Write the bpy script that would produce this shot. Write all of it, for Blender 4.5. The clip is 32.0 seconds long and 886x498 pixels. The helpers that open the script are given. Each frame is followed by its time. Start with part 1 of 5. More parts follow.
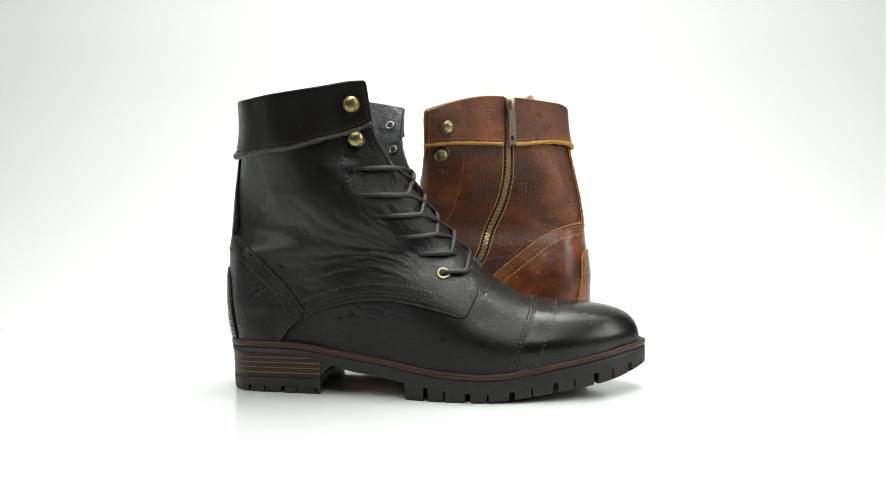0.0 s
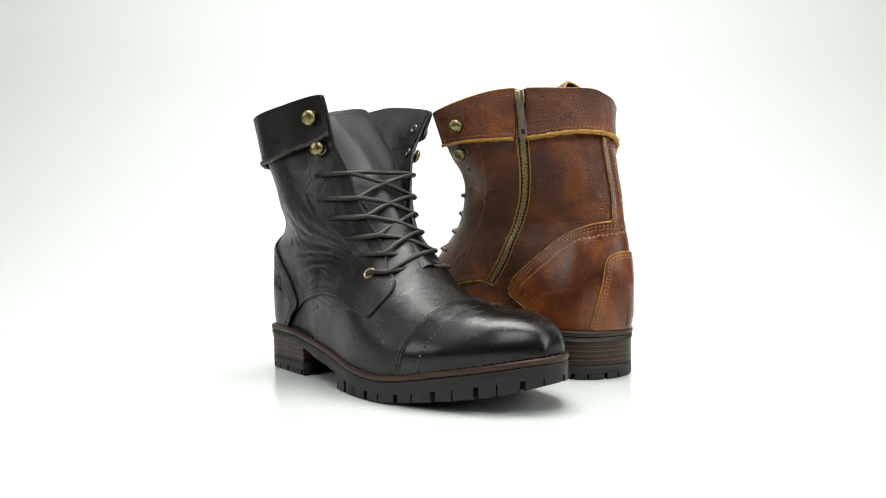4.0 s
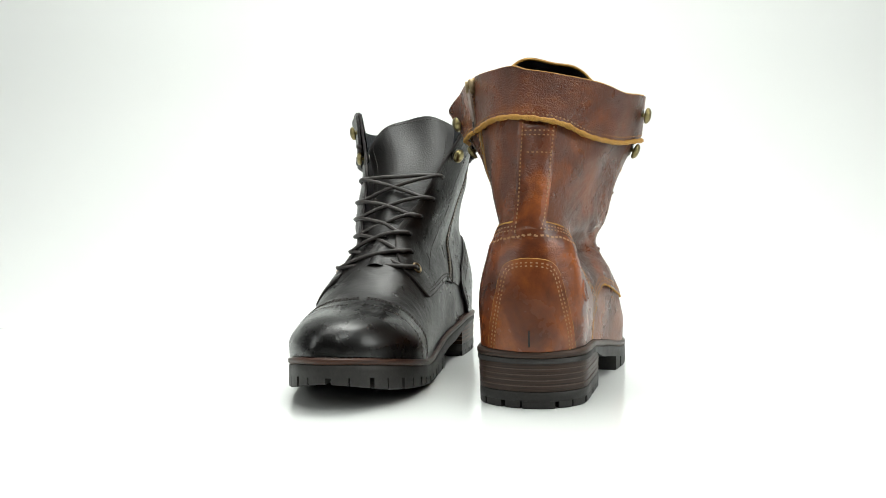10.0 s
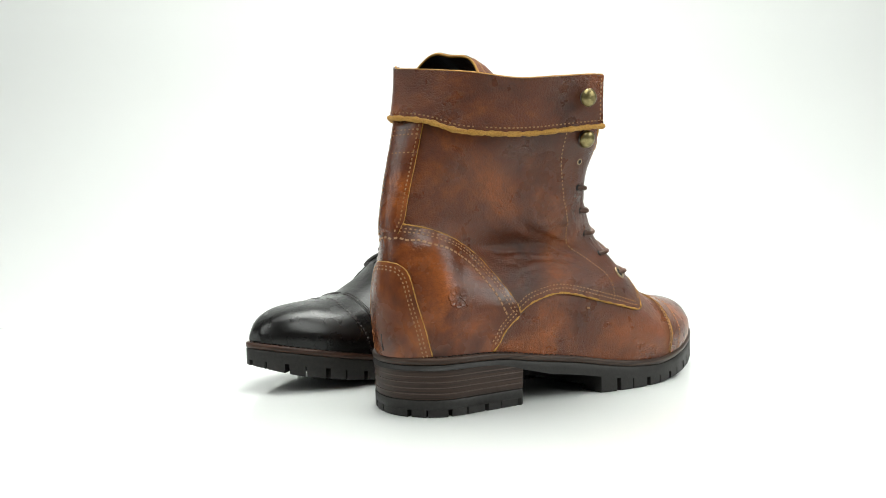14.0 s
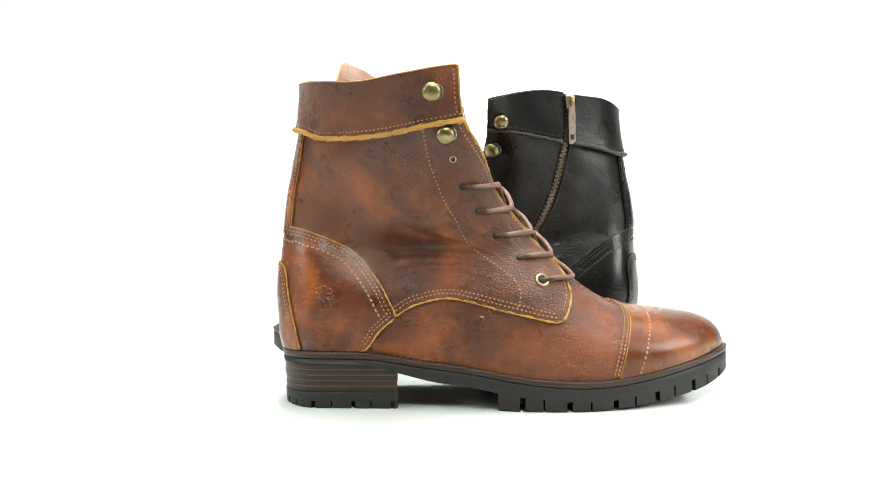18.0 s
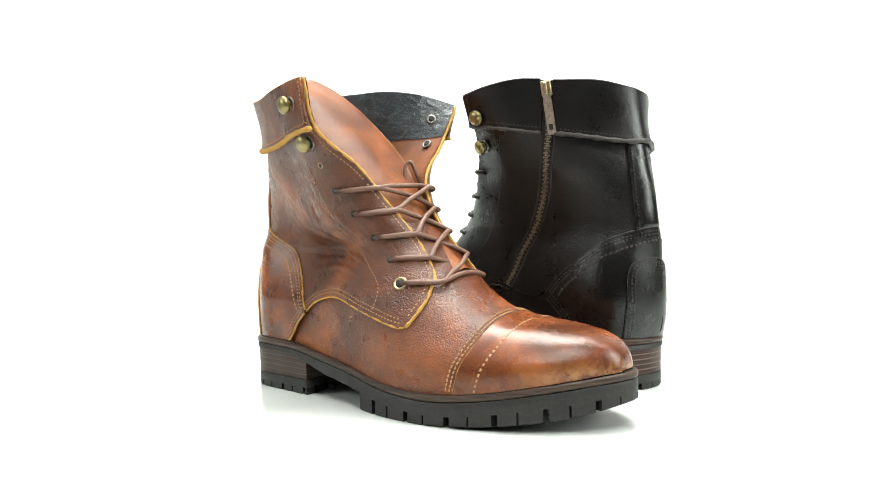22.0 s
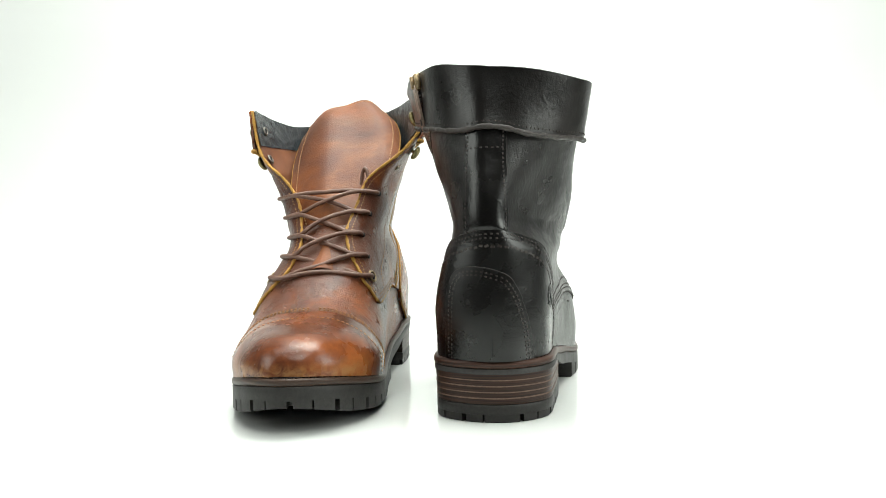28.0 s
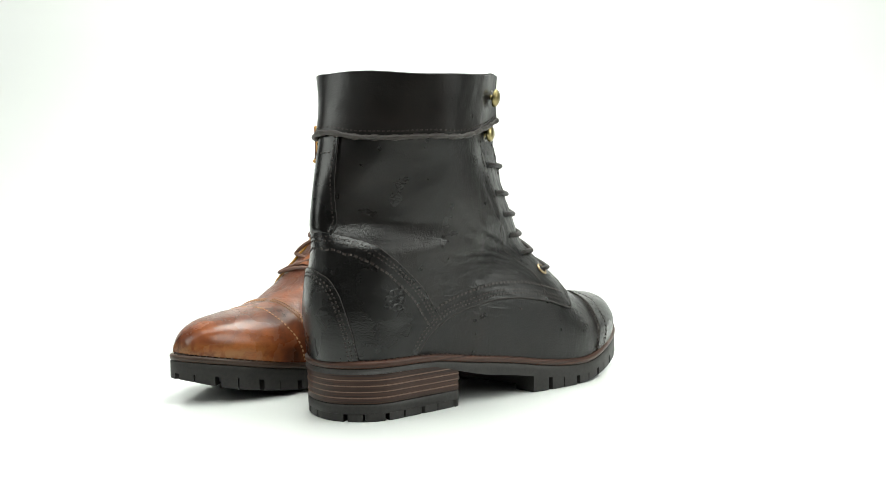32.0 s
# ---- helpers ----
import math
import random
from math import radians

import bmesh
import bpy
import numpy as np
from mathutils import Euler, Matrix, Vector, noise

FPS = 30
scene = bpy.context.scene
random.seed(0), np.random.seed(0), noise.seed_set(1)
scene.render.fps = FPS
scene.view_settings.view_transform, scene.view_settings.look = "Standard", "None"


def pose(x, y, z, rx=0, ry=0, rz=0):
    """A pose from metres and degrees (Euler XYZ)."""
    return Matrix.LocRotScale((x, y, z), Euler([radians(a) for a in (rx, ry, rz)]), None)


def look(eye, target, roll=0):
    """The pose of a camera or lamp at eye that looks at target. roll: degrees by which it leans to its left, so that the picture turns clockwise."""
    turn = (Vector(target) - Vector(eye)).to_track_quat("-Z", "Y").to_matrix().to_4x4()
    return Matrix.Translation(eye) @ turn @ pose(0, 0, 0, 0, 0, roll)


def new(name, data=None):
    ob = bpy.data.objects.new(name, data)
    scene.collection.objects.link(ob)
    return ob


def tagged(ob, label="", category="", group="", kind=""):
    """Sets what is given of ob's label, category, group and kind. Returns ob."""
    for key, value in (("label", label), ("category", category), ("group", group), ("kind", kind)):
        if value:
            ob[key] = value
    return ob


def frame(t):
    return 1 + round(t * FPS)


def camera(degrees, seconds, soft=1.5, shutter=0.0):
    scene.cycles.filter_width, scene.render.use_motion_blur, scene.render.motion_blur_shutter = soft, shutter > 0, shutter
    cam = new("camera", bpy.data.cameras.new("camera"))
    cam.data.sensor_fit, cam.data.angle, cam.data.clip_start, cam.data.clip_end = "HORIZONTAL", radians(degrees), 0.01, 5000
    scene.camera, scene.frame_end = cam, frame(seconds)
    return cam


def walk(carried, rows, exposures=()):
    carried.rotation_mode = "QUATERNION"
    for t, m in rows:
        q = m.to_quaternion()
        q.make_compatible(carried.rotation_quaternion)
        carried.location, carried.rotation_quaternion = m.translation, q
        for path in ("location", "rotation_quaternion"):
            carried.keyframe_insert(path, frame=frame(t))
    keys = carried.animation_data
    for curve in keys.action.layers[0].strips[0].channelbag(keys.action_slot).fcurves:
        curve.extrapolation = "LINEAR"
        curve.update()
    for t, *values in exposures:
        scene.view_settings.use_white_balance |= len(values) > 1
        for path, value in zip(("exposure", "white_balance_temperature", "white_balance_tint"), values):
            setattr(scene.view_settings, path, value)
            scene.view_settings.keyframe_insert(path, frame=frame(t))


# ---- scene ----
# ---- the fixed camera ----
CAM_DEG = 60.06
cam = camera(CAM_DEG, 32.0, soft=0.7)
EYE = Vector((-0.0021, -0.61, 0.1146))
AIM = EYE + Vector((0, math.cos(radians(-1.42)), math.sin(radians(-1.42))))
walk(cam, [(0.0, look(EYE, AIM, -1.03)), (32.0, look(EYE, AIM, -1.03))],
     exposures=[(0.0, -0.17, 6550, 9.5), (7.0, -0.16, 6550, 9.5), (13.0, -0.12, 6550, 9.5), (17.2, 0.0, 6550, 9.0), (18.2, 0.68, 6600, 7.0),
                (22.0, 0.72, 6600, 6.5), (25.3, 0.68, 6600, 6.0), (27.5, 0.16, 6600, 6.0), (32.0, 0.18, 6600, 7.5)])

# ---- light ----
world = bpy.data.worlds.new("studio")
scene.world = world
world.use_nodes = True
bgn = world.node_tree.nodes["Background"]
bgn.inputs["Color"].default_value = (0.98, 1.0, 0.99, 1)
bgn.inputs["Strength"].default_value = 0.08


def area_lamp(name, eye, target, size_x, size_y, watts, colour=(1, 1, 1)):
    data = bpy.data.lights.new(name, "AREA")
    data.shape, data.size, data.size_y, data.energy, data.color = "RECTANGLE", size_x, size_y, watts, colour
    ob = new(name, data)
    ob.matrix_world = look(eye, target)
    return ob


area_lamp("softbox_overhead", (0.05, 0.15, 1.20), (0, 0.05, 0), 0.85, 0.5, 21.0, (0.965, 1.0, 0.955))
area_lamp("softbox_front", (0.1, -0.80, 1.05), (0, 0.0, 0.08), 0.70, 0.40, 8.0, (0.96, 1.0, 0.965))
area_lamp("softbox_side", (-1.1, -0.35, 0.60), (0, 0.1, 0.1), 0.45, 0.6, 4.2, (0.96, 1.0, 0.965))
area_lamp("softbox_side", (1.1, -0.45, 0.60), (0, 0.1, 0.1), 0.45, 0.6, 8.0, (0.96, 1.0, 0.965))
# unseen fill lamp, added to bring the wall up to white
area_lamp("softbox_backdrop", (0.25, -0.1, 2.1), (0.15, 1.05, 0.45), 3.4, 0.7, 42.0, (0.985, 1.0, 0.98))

# ---- materials ----
random.seed(7)


def shader(name):
    m = bpy.data.materials.new(name)
    m.use_nodes = True
    nt = m.node_tree
    return m, nt, nt.nodes["Principled BSDF"]


def link(nt, a, b):
    nt.links.new(a, b)


def noise_node(nt, vec, scale, detail=4, rough=0.55, distortion=0.0):
    n = nt.nodes.new("ShaderNodeTexNoise")
    n.inputs["Scale"].default_value = scale
    n.inputs["Detail"].default_value = detail
    n.inputs["Roughness"].default_value = rough
    n.inputs["Distortion"].default_value = distortion
    link(nt, vec, n.inputs["Vector"])
    return n.outputs["Fac"]


def ramp(nt, fac, stops):
    r = nt.nodes.new("ShaderNodeValToRGB")
    el = r.color_ramp.elements
    while len(el) < len(stops):
        el.new(0.5)
    for e, (p, c) in zip(el, stops):
        e.position = p
        e.color = (*c, 1) if len(c) == 3 else c
    link(nt, fac, r.inputs["Fac"])
    return r.outputs["Color"]


def mix_col(nt, fac, a, b, mode="MIX"):
    n = nt.nodes.new("ShaderNodeMix")
    n.data_type, n.blend_type = "RGBA", mode
    for sock, val in ((n.inputs[0], fac), (n.inputs[6], a), (n.inputs[7], b)):
        if hasattr(val, "is_output"):
            link(nt, val, sock)
        elif isinstance(val, (int, float)):
            sock.default_value = val
        else:
            sock.default_value = (*val, 1)
    return n.outputs[2]


def grey(v):
    return (v, v, v)


def bump_chain(nt, bsdf, layers):
    prev = None
    for height, strength, dist in layers:
        b = nt.nodes.new("ShaderNodeBump")
        b.inputs["Strength"].default_value = strength
        b.inputs["Distance"].default_value = dist
        link(nt, height, b.inputs["Height"])
        if prev:
            link(nt, prev, b.inputs["Normal"])
        prev = b.outputs["Normal"]
    link(nt, prev, bsdf.inputs["Normal"])


def cells(nt, vec, scale):
    """Distance to the nearest border in a net of irregular cells."""
    v = nt.nodes.new("ShaderNodeTexVoronoi")
    v.feature = "DISTANCE_TO_EDGE"
    v.inputs["Scale"].default_value = scale
    link(nt, vec, v.inputs["Vector"])
    return v.outputs["Distance"]


def mapped(nt, vec, scale, turn=(0, 0, 0)):
    m = nt.nodes.new("ShaderNodeMapping")
    m.inputs["Scale"].default_value, m.inputs["Rotation"].default_value = scale, turn
    link(nt, vec, m.inputs["Vector"])
    return m.outputs["Vector"]


def leather(name, dark, mid, light, rough=(0.36, 0.56), grain=1.0, patch=16.0, spec=0.5, seed=0.0, worn=None, coat=0.12, wrinkle=0.14, veins=0.0):
    """Tumbled, waxed leather: burnished patches, pebble grain, a net of fine wrinkles. worn: colour of a rubbed band above the welt at the toe."""
    m, nt, b = shader(name)
    tc = nt.nodes.new("ShaderNodeTexCoord")
    mp = nt.nodes.new("ShaderNodeMapping")
    mp.inputs["Location"].default_value = (seed, seed * 0.7, seed * 1.3)
    link(nt, tc.outputs["Object"], mp.inputs["Vector"])
    vec = mp.outputs["Vector"]
    big = noise_node(nt, vec, patch, 5, 0.6, 0.6)
    fine = noise_node(nt, vec, 1100, 3, 0.6)
    smear = noise_node(nt, vec, 70, 5, 0.65, 1.2)
    warp = mix_col(nt, 0.0030, vec, nt_colour(nt, vec, 260))
    pebble = cells(nt, warp, 500)
    grains = ramp(nt, pebble, [(0.0, grey(0)), (0.13, grey(0.75)), (0.42, grey(1))])
    # stretched cells whose borders read as long, crossing wrinkles
    bend = mix_col(nt, 0.012, vec, nt_colour(nt, vec, 75))
    net = cells(nt, mapped(nt, bend, (0.55, 1.0, 1.6), (0.2, 0.45, 0.3)), 330)
    net2 = cells(nt, mapped(nt, bend, (1.3, 0.9, 0.55), (0.3, -0.3, 0.1)), 560)
    where = ramp(nt, noise_node(nt, vec, 26, 3), [(0.40, grey(0)), (0.62, grey(1))])
    lines = mix_col(nt, where, grey(1), ramp(nt, net, [(0.0, grey(0)), (0.11, grey(0.8)), (0.3, grey(1))]))
    lines2 = ramp(nt, net2, [(0.0, grey(0)), (0.10, grey(0.8)), (0.3, grey(1))])
    col = ramp(nt, big, [(0.30, dark), (0.50, mid), (0.70, light)])
    col = mix_col(nt, ramp(nt, smear, [(0.34, grey(0.28)), (0.60, grey(0.0))]), col, dark)
    # the recesses between pebbles are darkened in the colour too
    col = mix_col(nt, ramp(nt, pebble, [(0.0, grey(0.26 * min(1.0, grain))), (0.16, grey(0.0))]), col, dark)
    col = mix_col(nt, ramp(nt, noise_node(nt, vec, 420, 3, 0.7, 2.0), [(0.62, grey(0)), (0.78, grey(0.35))]), col, light)
    # wrinkle grooves get a darker base colour besides their bump
    if veins:
        col = mix_col(nt, ramp(nt, lines, [(0.0, grey(0.30)), (0.7, grey(0.0))]), col, dark)
    if worn:
        sep = nt.nodes.new("ShaderNodeSeparateXYZ")
        link(nt, tc.outputs["Object"], sep.inputs["Vector"])
        fade = nt.nodes.new("ShaderNodeMapRange")
        fade.inputs["From Min"].default_value, fade.inputs["From Max"].default_value = 0.0415, 0.0330
        link(nt, sep.outputs["Z"], fade.inputs["Value"])
        front = nt.nodes.new("ShaderNodeMapRange")
        front.inputs["From Min"].default_value, front.inputs["From Max"].default_value = 0.252, 0.285
        link(nt, sep.outputs["X"], front.inputs["Value"])
        both = nt.nodes.new("ShaderNodeMath")
        both.operation = "MULTIPLY"
        link(nt, fade.outputs["Result"], both.inputs[0])
        link(nt, front.outputs["Result"], both.inputs[1])
        patchy = nt.nodes.new("ShaderNodeMath")
        patchy.operation = "MULTIPLY"
        link(nt, both.outputs["Value"], patchy.inputs[0])
        link(nt, ramp(nt, noise_node(nt, vec, 130, 5, 0.7, 1.0), [(0.38, grey(0)), (0.58, grey(1))]), patchy.inputs[1])
        col = mix_col(nt, patchy.outputs["Value"], col, worn)
    link(nt, col, b.inputs["Base Color"])
    rg = ramp(nt, noise_node(nt, vec, 48, 4), [(0.3, grey(rough[0])), (0.7, grey(rough[1]))])
    link(nt, rg, b.inputs["Roughness"])
    b.inputs["Specular IOR Level"].default_value = spec
    b.inputs["Coat Weight"].default_value = coat
    b.inputs["Coat Roughness"].default_value = 0.30
    crease = noise_node(nt, vec, 110, 3, 0.5, 1.5)
    bump_chain(nt, b, [(lines, min(1.0, veins * 2.4), 0.00050), (lines2, min(1.0, veins * 1.6), 0.00026), (crease, wrinkle, 0.0012), (grains, min(1.0, 0.40 * grain), 0.00032), (fine, 0.10, 0.00012)])
    return m


def nt_colour(nt, vec, scale):
    n = nt.nodes.new("ShaderNodeTexNoise")
    n.inputs["Scale"].default_value = scale
    link(nt, vec, n.inputs["Vector"])
    return n.outputs["Color"]


def plain(name, a, b2, rough=0.6, metal=0.0, scale=200.0, bump=0.0004, spec=0.5, strength=0.5):
    """A surface of two near tones with fine relief."""
    m, nt, b = shader(name)
    tc = nt.nodes.new("ShaderNodeTexCoord")
    vec = tc.outputs["Object"]
    f = noise_node(nt, vec, scale, 5, 0.65)
    g = noise_node(nt, vec, scale * 0.12, 3)
    col = ramp(nt, f, [(0.3, a), (0.7, b2)])
    col = mix_col(nt, ramp(nt, g, [(0.35, grey(0.0)), (0.75, grey(0.5))]), col, a)
    link(nt, col, b.inputs["Base Color"])
    b.inputs["Metallic"].default_value = metal
    link(nt, ramp(nt, g, [(0.2, grey(max(0.02, rough - 0.1))), (0.8, grey(min(1, rough + 0.1)))]), b.inputs["Roughness"])
    b.inputs["Specular IOR Level"].default_value = spec
    bump_chain(nt, b, [(f, strength, bump)])
    return m


def stacked(name, dark, light):
    """Pressed leather board with dark lines running level."""
    m, nt, b = shader(name)
    tc = nt.nodes.new("ShaderNodeTexCoord")
    mp = nt.nodes.new("ShaderNodeMapping")
    mp.inputs["Scale"].default_value = (14, 14, 1100)
    link(nt, tc.outputs["Object"], mp.inputs["Vector"])
    f = noise_node(nt, mp.outputs["Vector"], 1.0, 4, 0.7)
    link(nt, ramp(nt, f, [(0.32, dark), (0.66, light)]), b.inputs["Base Color"])
    b.inputs["Roughness"].default_value = 0.42
    b.inputs["Specular IOR Level"].default_value = 0.25
    bump_chain(nt, b, [(f, 0.4, 0.0003)])
    return m


BROWN = dict(
    main=leather("brown_leather", (0.030, 0.0092, 0.0050), (0.112, 0.0300, 0.0104), (0.30, 0.080, 0.0175), (0.24, 0.38), 1.15, spec=0.36, wrinkle=0.30, veins=0.20, coat=0.0),
    counter=leather("brown_counter_leather", (0.030, 0.0090, 0.0046), (0.118, 0.0305, 0.0100), (0.30, 0.079, 0.0170), (0.21, 0.33), 0.45, 26, spec=0.42, seed=6.4, veins=0.08, coat=0.0),
    cap=leather("brown_cap_leather", (0.036, 0.0105, 0.0050), (0.138, 0.0370, 0.0118), (0.29, 0.082, 0.0200), (0.21, 0.32), 0.30, 24, spec=0.34, seed=3.1, coat=0.0, wrinkle=0.08, veins=0.02, worn=(0.27, 0.120, 0.042)),
    edge=plain("tan_raw_edge", (0.26, 0.120, 0.020), (0.55, 0.30, 0.058), 0.85, scale=900, bump=0.0008, strength=0.9),
    thread=plain("tan_thread", (0.24, 0.115, 0.045), (0.44, 0.25, 0.115), 0.75, scale=1500),
    lace=plain("brown_waxed_lace", (0.085, 0.036, 0.022), (0.175, 0.085, 0.056), 0.5, scale=1200, bump=0.0005, strength=0.8),
    lining=plain("dark_lining", (0.008, 0.010, 0.013), (0.030, 0.036, 0.042), 0.30, scale=110, bump=0.004, strength=0.45),
    facing=leather("brown_facing", (0.075, 0.023, 0.009), (0.165, 0.055, 0.021), (0.25, 0.088, 0.034), (0.35, 0.55), 0.5, seed=7.7),
    tongue=leather("brown_tongue_leather", (0.055, 0.0155, 0.0060), (0.140, 0.0420, 0.0135), (0.26, 0.082, 0.0240), (0.38, 0.52), 0.8, 20, spec=0.20, seed=5.0, coat=0.0, wrinkle=0.20, veins=0.05),
    cuff=leather("brown_cuff_leather", (0.030, 0.0090, 0.0048), (0.115, 0.0300, 0.0104), (0.30, 0.081, 0.0180), (0.24, 0.37), 1.5, 18, spec=0.36, seed=9.2, veins=0.22, wrinkle=0.24, coat=0.0),
    welt=stacked("dark_welt", (0.014, 0.008, 0.0062), (0.056, 0.031, 0.021)),
    stack=stacked("dark_stack", (0.010, 0.0065, 0.0055), (0.048, 0.027, 0.019)),
)
BLACK = dict(
    main=leather("black_leather", (0.0014, 0.0012, 0.0011), (0.0036, 0.0026, 0.0022), (0.0085, 0.0060, 0.0048), (0.25, 0.39), 0.72, spec=0.36, seed=2.0, coat=0.0, wrinkle=0.28, veins=0.06),
    counter=leather("black_counter_leather", (0.0014, 0.0012, 0.0011), (0.0028, 0.0024, 0.0022), (0.0050, 0.0042, 0.0038), (0.21, 0.33), 0.30, 22, spec=0.38, seed=7.0, coat=0.0, wrinkle=0.18, veins=0.04),
    cap=leather("black_cap_leather", (0.0014, 0.0012, 0.0011), (0.0030, 0.0026, 0.0024), (0.0052, 0.0044, 0.0041), (0.21, 0.33), 0.32, 22, spec=0.40, seed=4.0, coat=0.0, wrinkle=0.08, veins=0.03),
    edge=plain("dark_raw_edge", (0.006, 0.0045, 0.004), (0.020, 0.014, 0.012), 0.7, scale=900, bump=0.0006, strength=0.8),
    thread=plain("dark_thread", (0.008, 0.0052, 0.0042), (0.030, 0.019, 0.015), 0.45, scale=1500),
    lace=plain("dark_waxed_lace", (0.007, 0.0048, 0.004), (0.021, 0.014, 0.011), 0.5, scale=1200, bump=0.0005, strength=0.8),
    lining=plain("black_lining", (0.007, 0.008, 0.0095), (0.024, 0.027, 0.030), 0.32, scale=110, bump=0.004, strength=0.45),
    facing=leather("black_facing", (0.005, 0.005, 0.0052), (0.011, 0.0105, 0.0105), (0.02, 0.019, 0.019), (0.34, 0.5), seed=6.1),
    tongue=leather("black_tongue_leather", (0.0038, 0.0035, 0.0034), (0.008, 0.0072, 0.0068), (0.014, 0.0124, 0.0118), (0.36, 0.48), 1.1, 20, spec=0.36, seed=8.0, coat=0.0, wrinkle=0.14, veins=0.08),
    cuff=leather("black_cuff_leather", (0.0018, 0.0015, 0.0014), (0.0042, 0.0032, 0.0028), (0.008, 0.0057, 0.0048), (0.26, 0.40), 0.25, 18, spec=0.34, seed=1.2, coat=0.0, wrinkle=0.16, veins=0.03),
    welt=stacked("brown_welt", (0.012, 0.0060, 0.0045), (0.062, 0.026, 0.016)),
    stack=stacked("brown_stack", (0.008, 0.0045, 0.0036), (0.044, 0.020, 0.013)),
)
ZIP_BRASS = plain("zip_brass", (0.22, 0.15, 0.07), (0.52, 0.38, 0.20), 0.40, 0.55, scale=500, bump=0.0002)
ZIP_DARK = plain("zip_bronze", (0.10, 0.075, 0.05), (0.30, 0.23, 0.16), 0.38, 0.6, scale=500, bump=0.0002)
PULL = plain("dull_copper", (0.20, 0.15, 0.12), (0.48, 0.38, 0.31), 0.36, 1.0, scale=500, bump=0.0002)
RUBBER = plain("black_rubber", (0.0115, 0.0105, 0.0098), (0.0240, 0.0220, 0.0205), 0.52, scale=420, bump=0.0003, spec=0.32)
BRASS = plain("aged_brass", (0.15, 0.120, 0.050), (0.36, 0.30, 0.15), 0.36, 1.0, scale=300, bump=0.0002)
DULL_BRASS = plain("dark_brass", (0.20, 0.145, 0.085), (0.50, 0.38, 0.23), 0.38, 1.0, scale=500, bump=0.0002)
STEEL = plain("zip_steel", (0.12, 0.11, 0.10), (0.35, 0.33, 0.30), 0.35, 1.0, scale=500, bump=0.0002)
TAPE_BROWN = plain("zip_tape_dark", (0.010, 0.006, 0.005), (0.028, 0.017, 0.012), 0.85, scale=1400, bump=0.0004)
# near-black tone for solid pieces that stand in for shade inside openings
OPENING_SHADE = plain("opening_shade", (0.004, 0.004, 0.004), (0.008, 0.008, 0.008), 0.8)


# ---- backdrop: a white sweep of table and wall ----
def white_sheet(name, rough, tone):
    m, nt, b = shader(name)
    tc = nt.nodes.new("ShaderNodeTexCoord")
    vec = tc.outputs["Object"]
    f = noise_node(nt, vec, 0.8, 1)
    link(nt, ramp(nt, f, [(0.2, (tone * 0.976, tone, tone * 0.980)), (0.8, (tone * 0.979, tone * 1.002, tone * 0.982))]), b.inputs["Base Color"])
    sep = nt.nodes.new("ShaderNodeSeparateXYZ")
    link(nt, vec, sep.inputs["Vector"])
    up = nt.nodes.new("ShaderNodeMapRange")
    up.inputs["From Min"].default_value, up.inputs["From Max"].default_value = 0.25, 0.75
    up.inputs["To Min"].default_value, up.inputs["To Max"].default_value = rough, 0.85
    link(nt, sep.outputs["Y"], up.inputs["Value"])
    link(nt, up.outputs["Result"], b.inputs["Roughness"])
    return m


def sweep_mesh(width, near, bend, radius, top, rows=40, cols=24):
    prof = [(near + (bend - near) * i / 12, 0.0) for i in range(13)]
    for i in range(1, rows + 1):
        a = math.pi / 2 * i / rows
        prof.append((bend + radius * math.sin(a), radius * (1 - math.cos(a))))
    for i in range(1, 9):
        prof.append((bend + radius, radius + (top - radius) * i / 8))
    bm = bmesh.new()
    grid = [[bm.verts.new((width * (c / cols - 0.5), y, z)) for c in range(cols + 1)] for y, z in prof]
    for r in range(len(prof) - 1):
        for c in range(cols):
            bm.faces.new((grid[r][c], grid[r][c + 1], grid[r + 1][c + 1], grid[r + 1][c]))
    return bm


def finish(name, bm, material, parent=None, label="", smooth=True):
    me = bpy.data.meshes.new(name)
    bm.normal_update()
    bm.to_mesh(me)
    bm.free()
    me.materials.append(material)
    if smooth:
        me.polygons.foreach_set("use_smooth", [True] * len(me.polygons))
    ob = new(name, me)
    ob.parent = parent
    if label:
        tagged(ob, label)
    return ob


part = finish

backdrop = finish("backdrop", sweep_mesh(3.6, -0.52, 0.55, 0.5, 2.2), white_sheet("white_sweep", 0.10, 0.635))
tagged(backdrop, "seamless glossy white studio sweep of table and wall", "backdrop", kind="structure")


# ---- the shape of the boot: rings from the welt up to the rim; x to the toe, y to the inner side ----
def smooth_at(xs, ys, x):
    xs, ys, x = np.asarray(xs, float), np.asarray(ys, float), np.asarray(x, float)
    d = np.gradient(ys, xs)
    i = np.clip(np.searchsorted(xs, x) - 1, 0, len(xs) - 2)
    h = xs[i + 1] - xs[i]
    t = np.clip((x - xs[i]) / h, 0, 1)
    return ((2 * t**3 - 3 * t**2 + 1) * ys[i] + (t**3 - 2 * t**2 + t) * h * d[i]
            + (3 * t**2 - 2 * t**3) * ys[i + 1] + (t**3 - t**2) * h * d[i + 1])


def phi_of(x, x0, x1):
    return np.arccos(np.clip(1 - 2 * (np.asarray(x, float) - x0) / (x1 - x0), -1, 1))


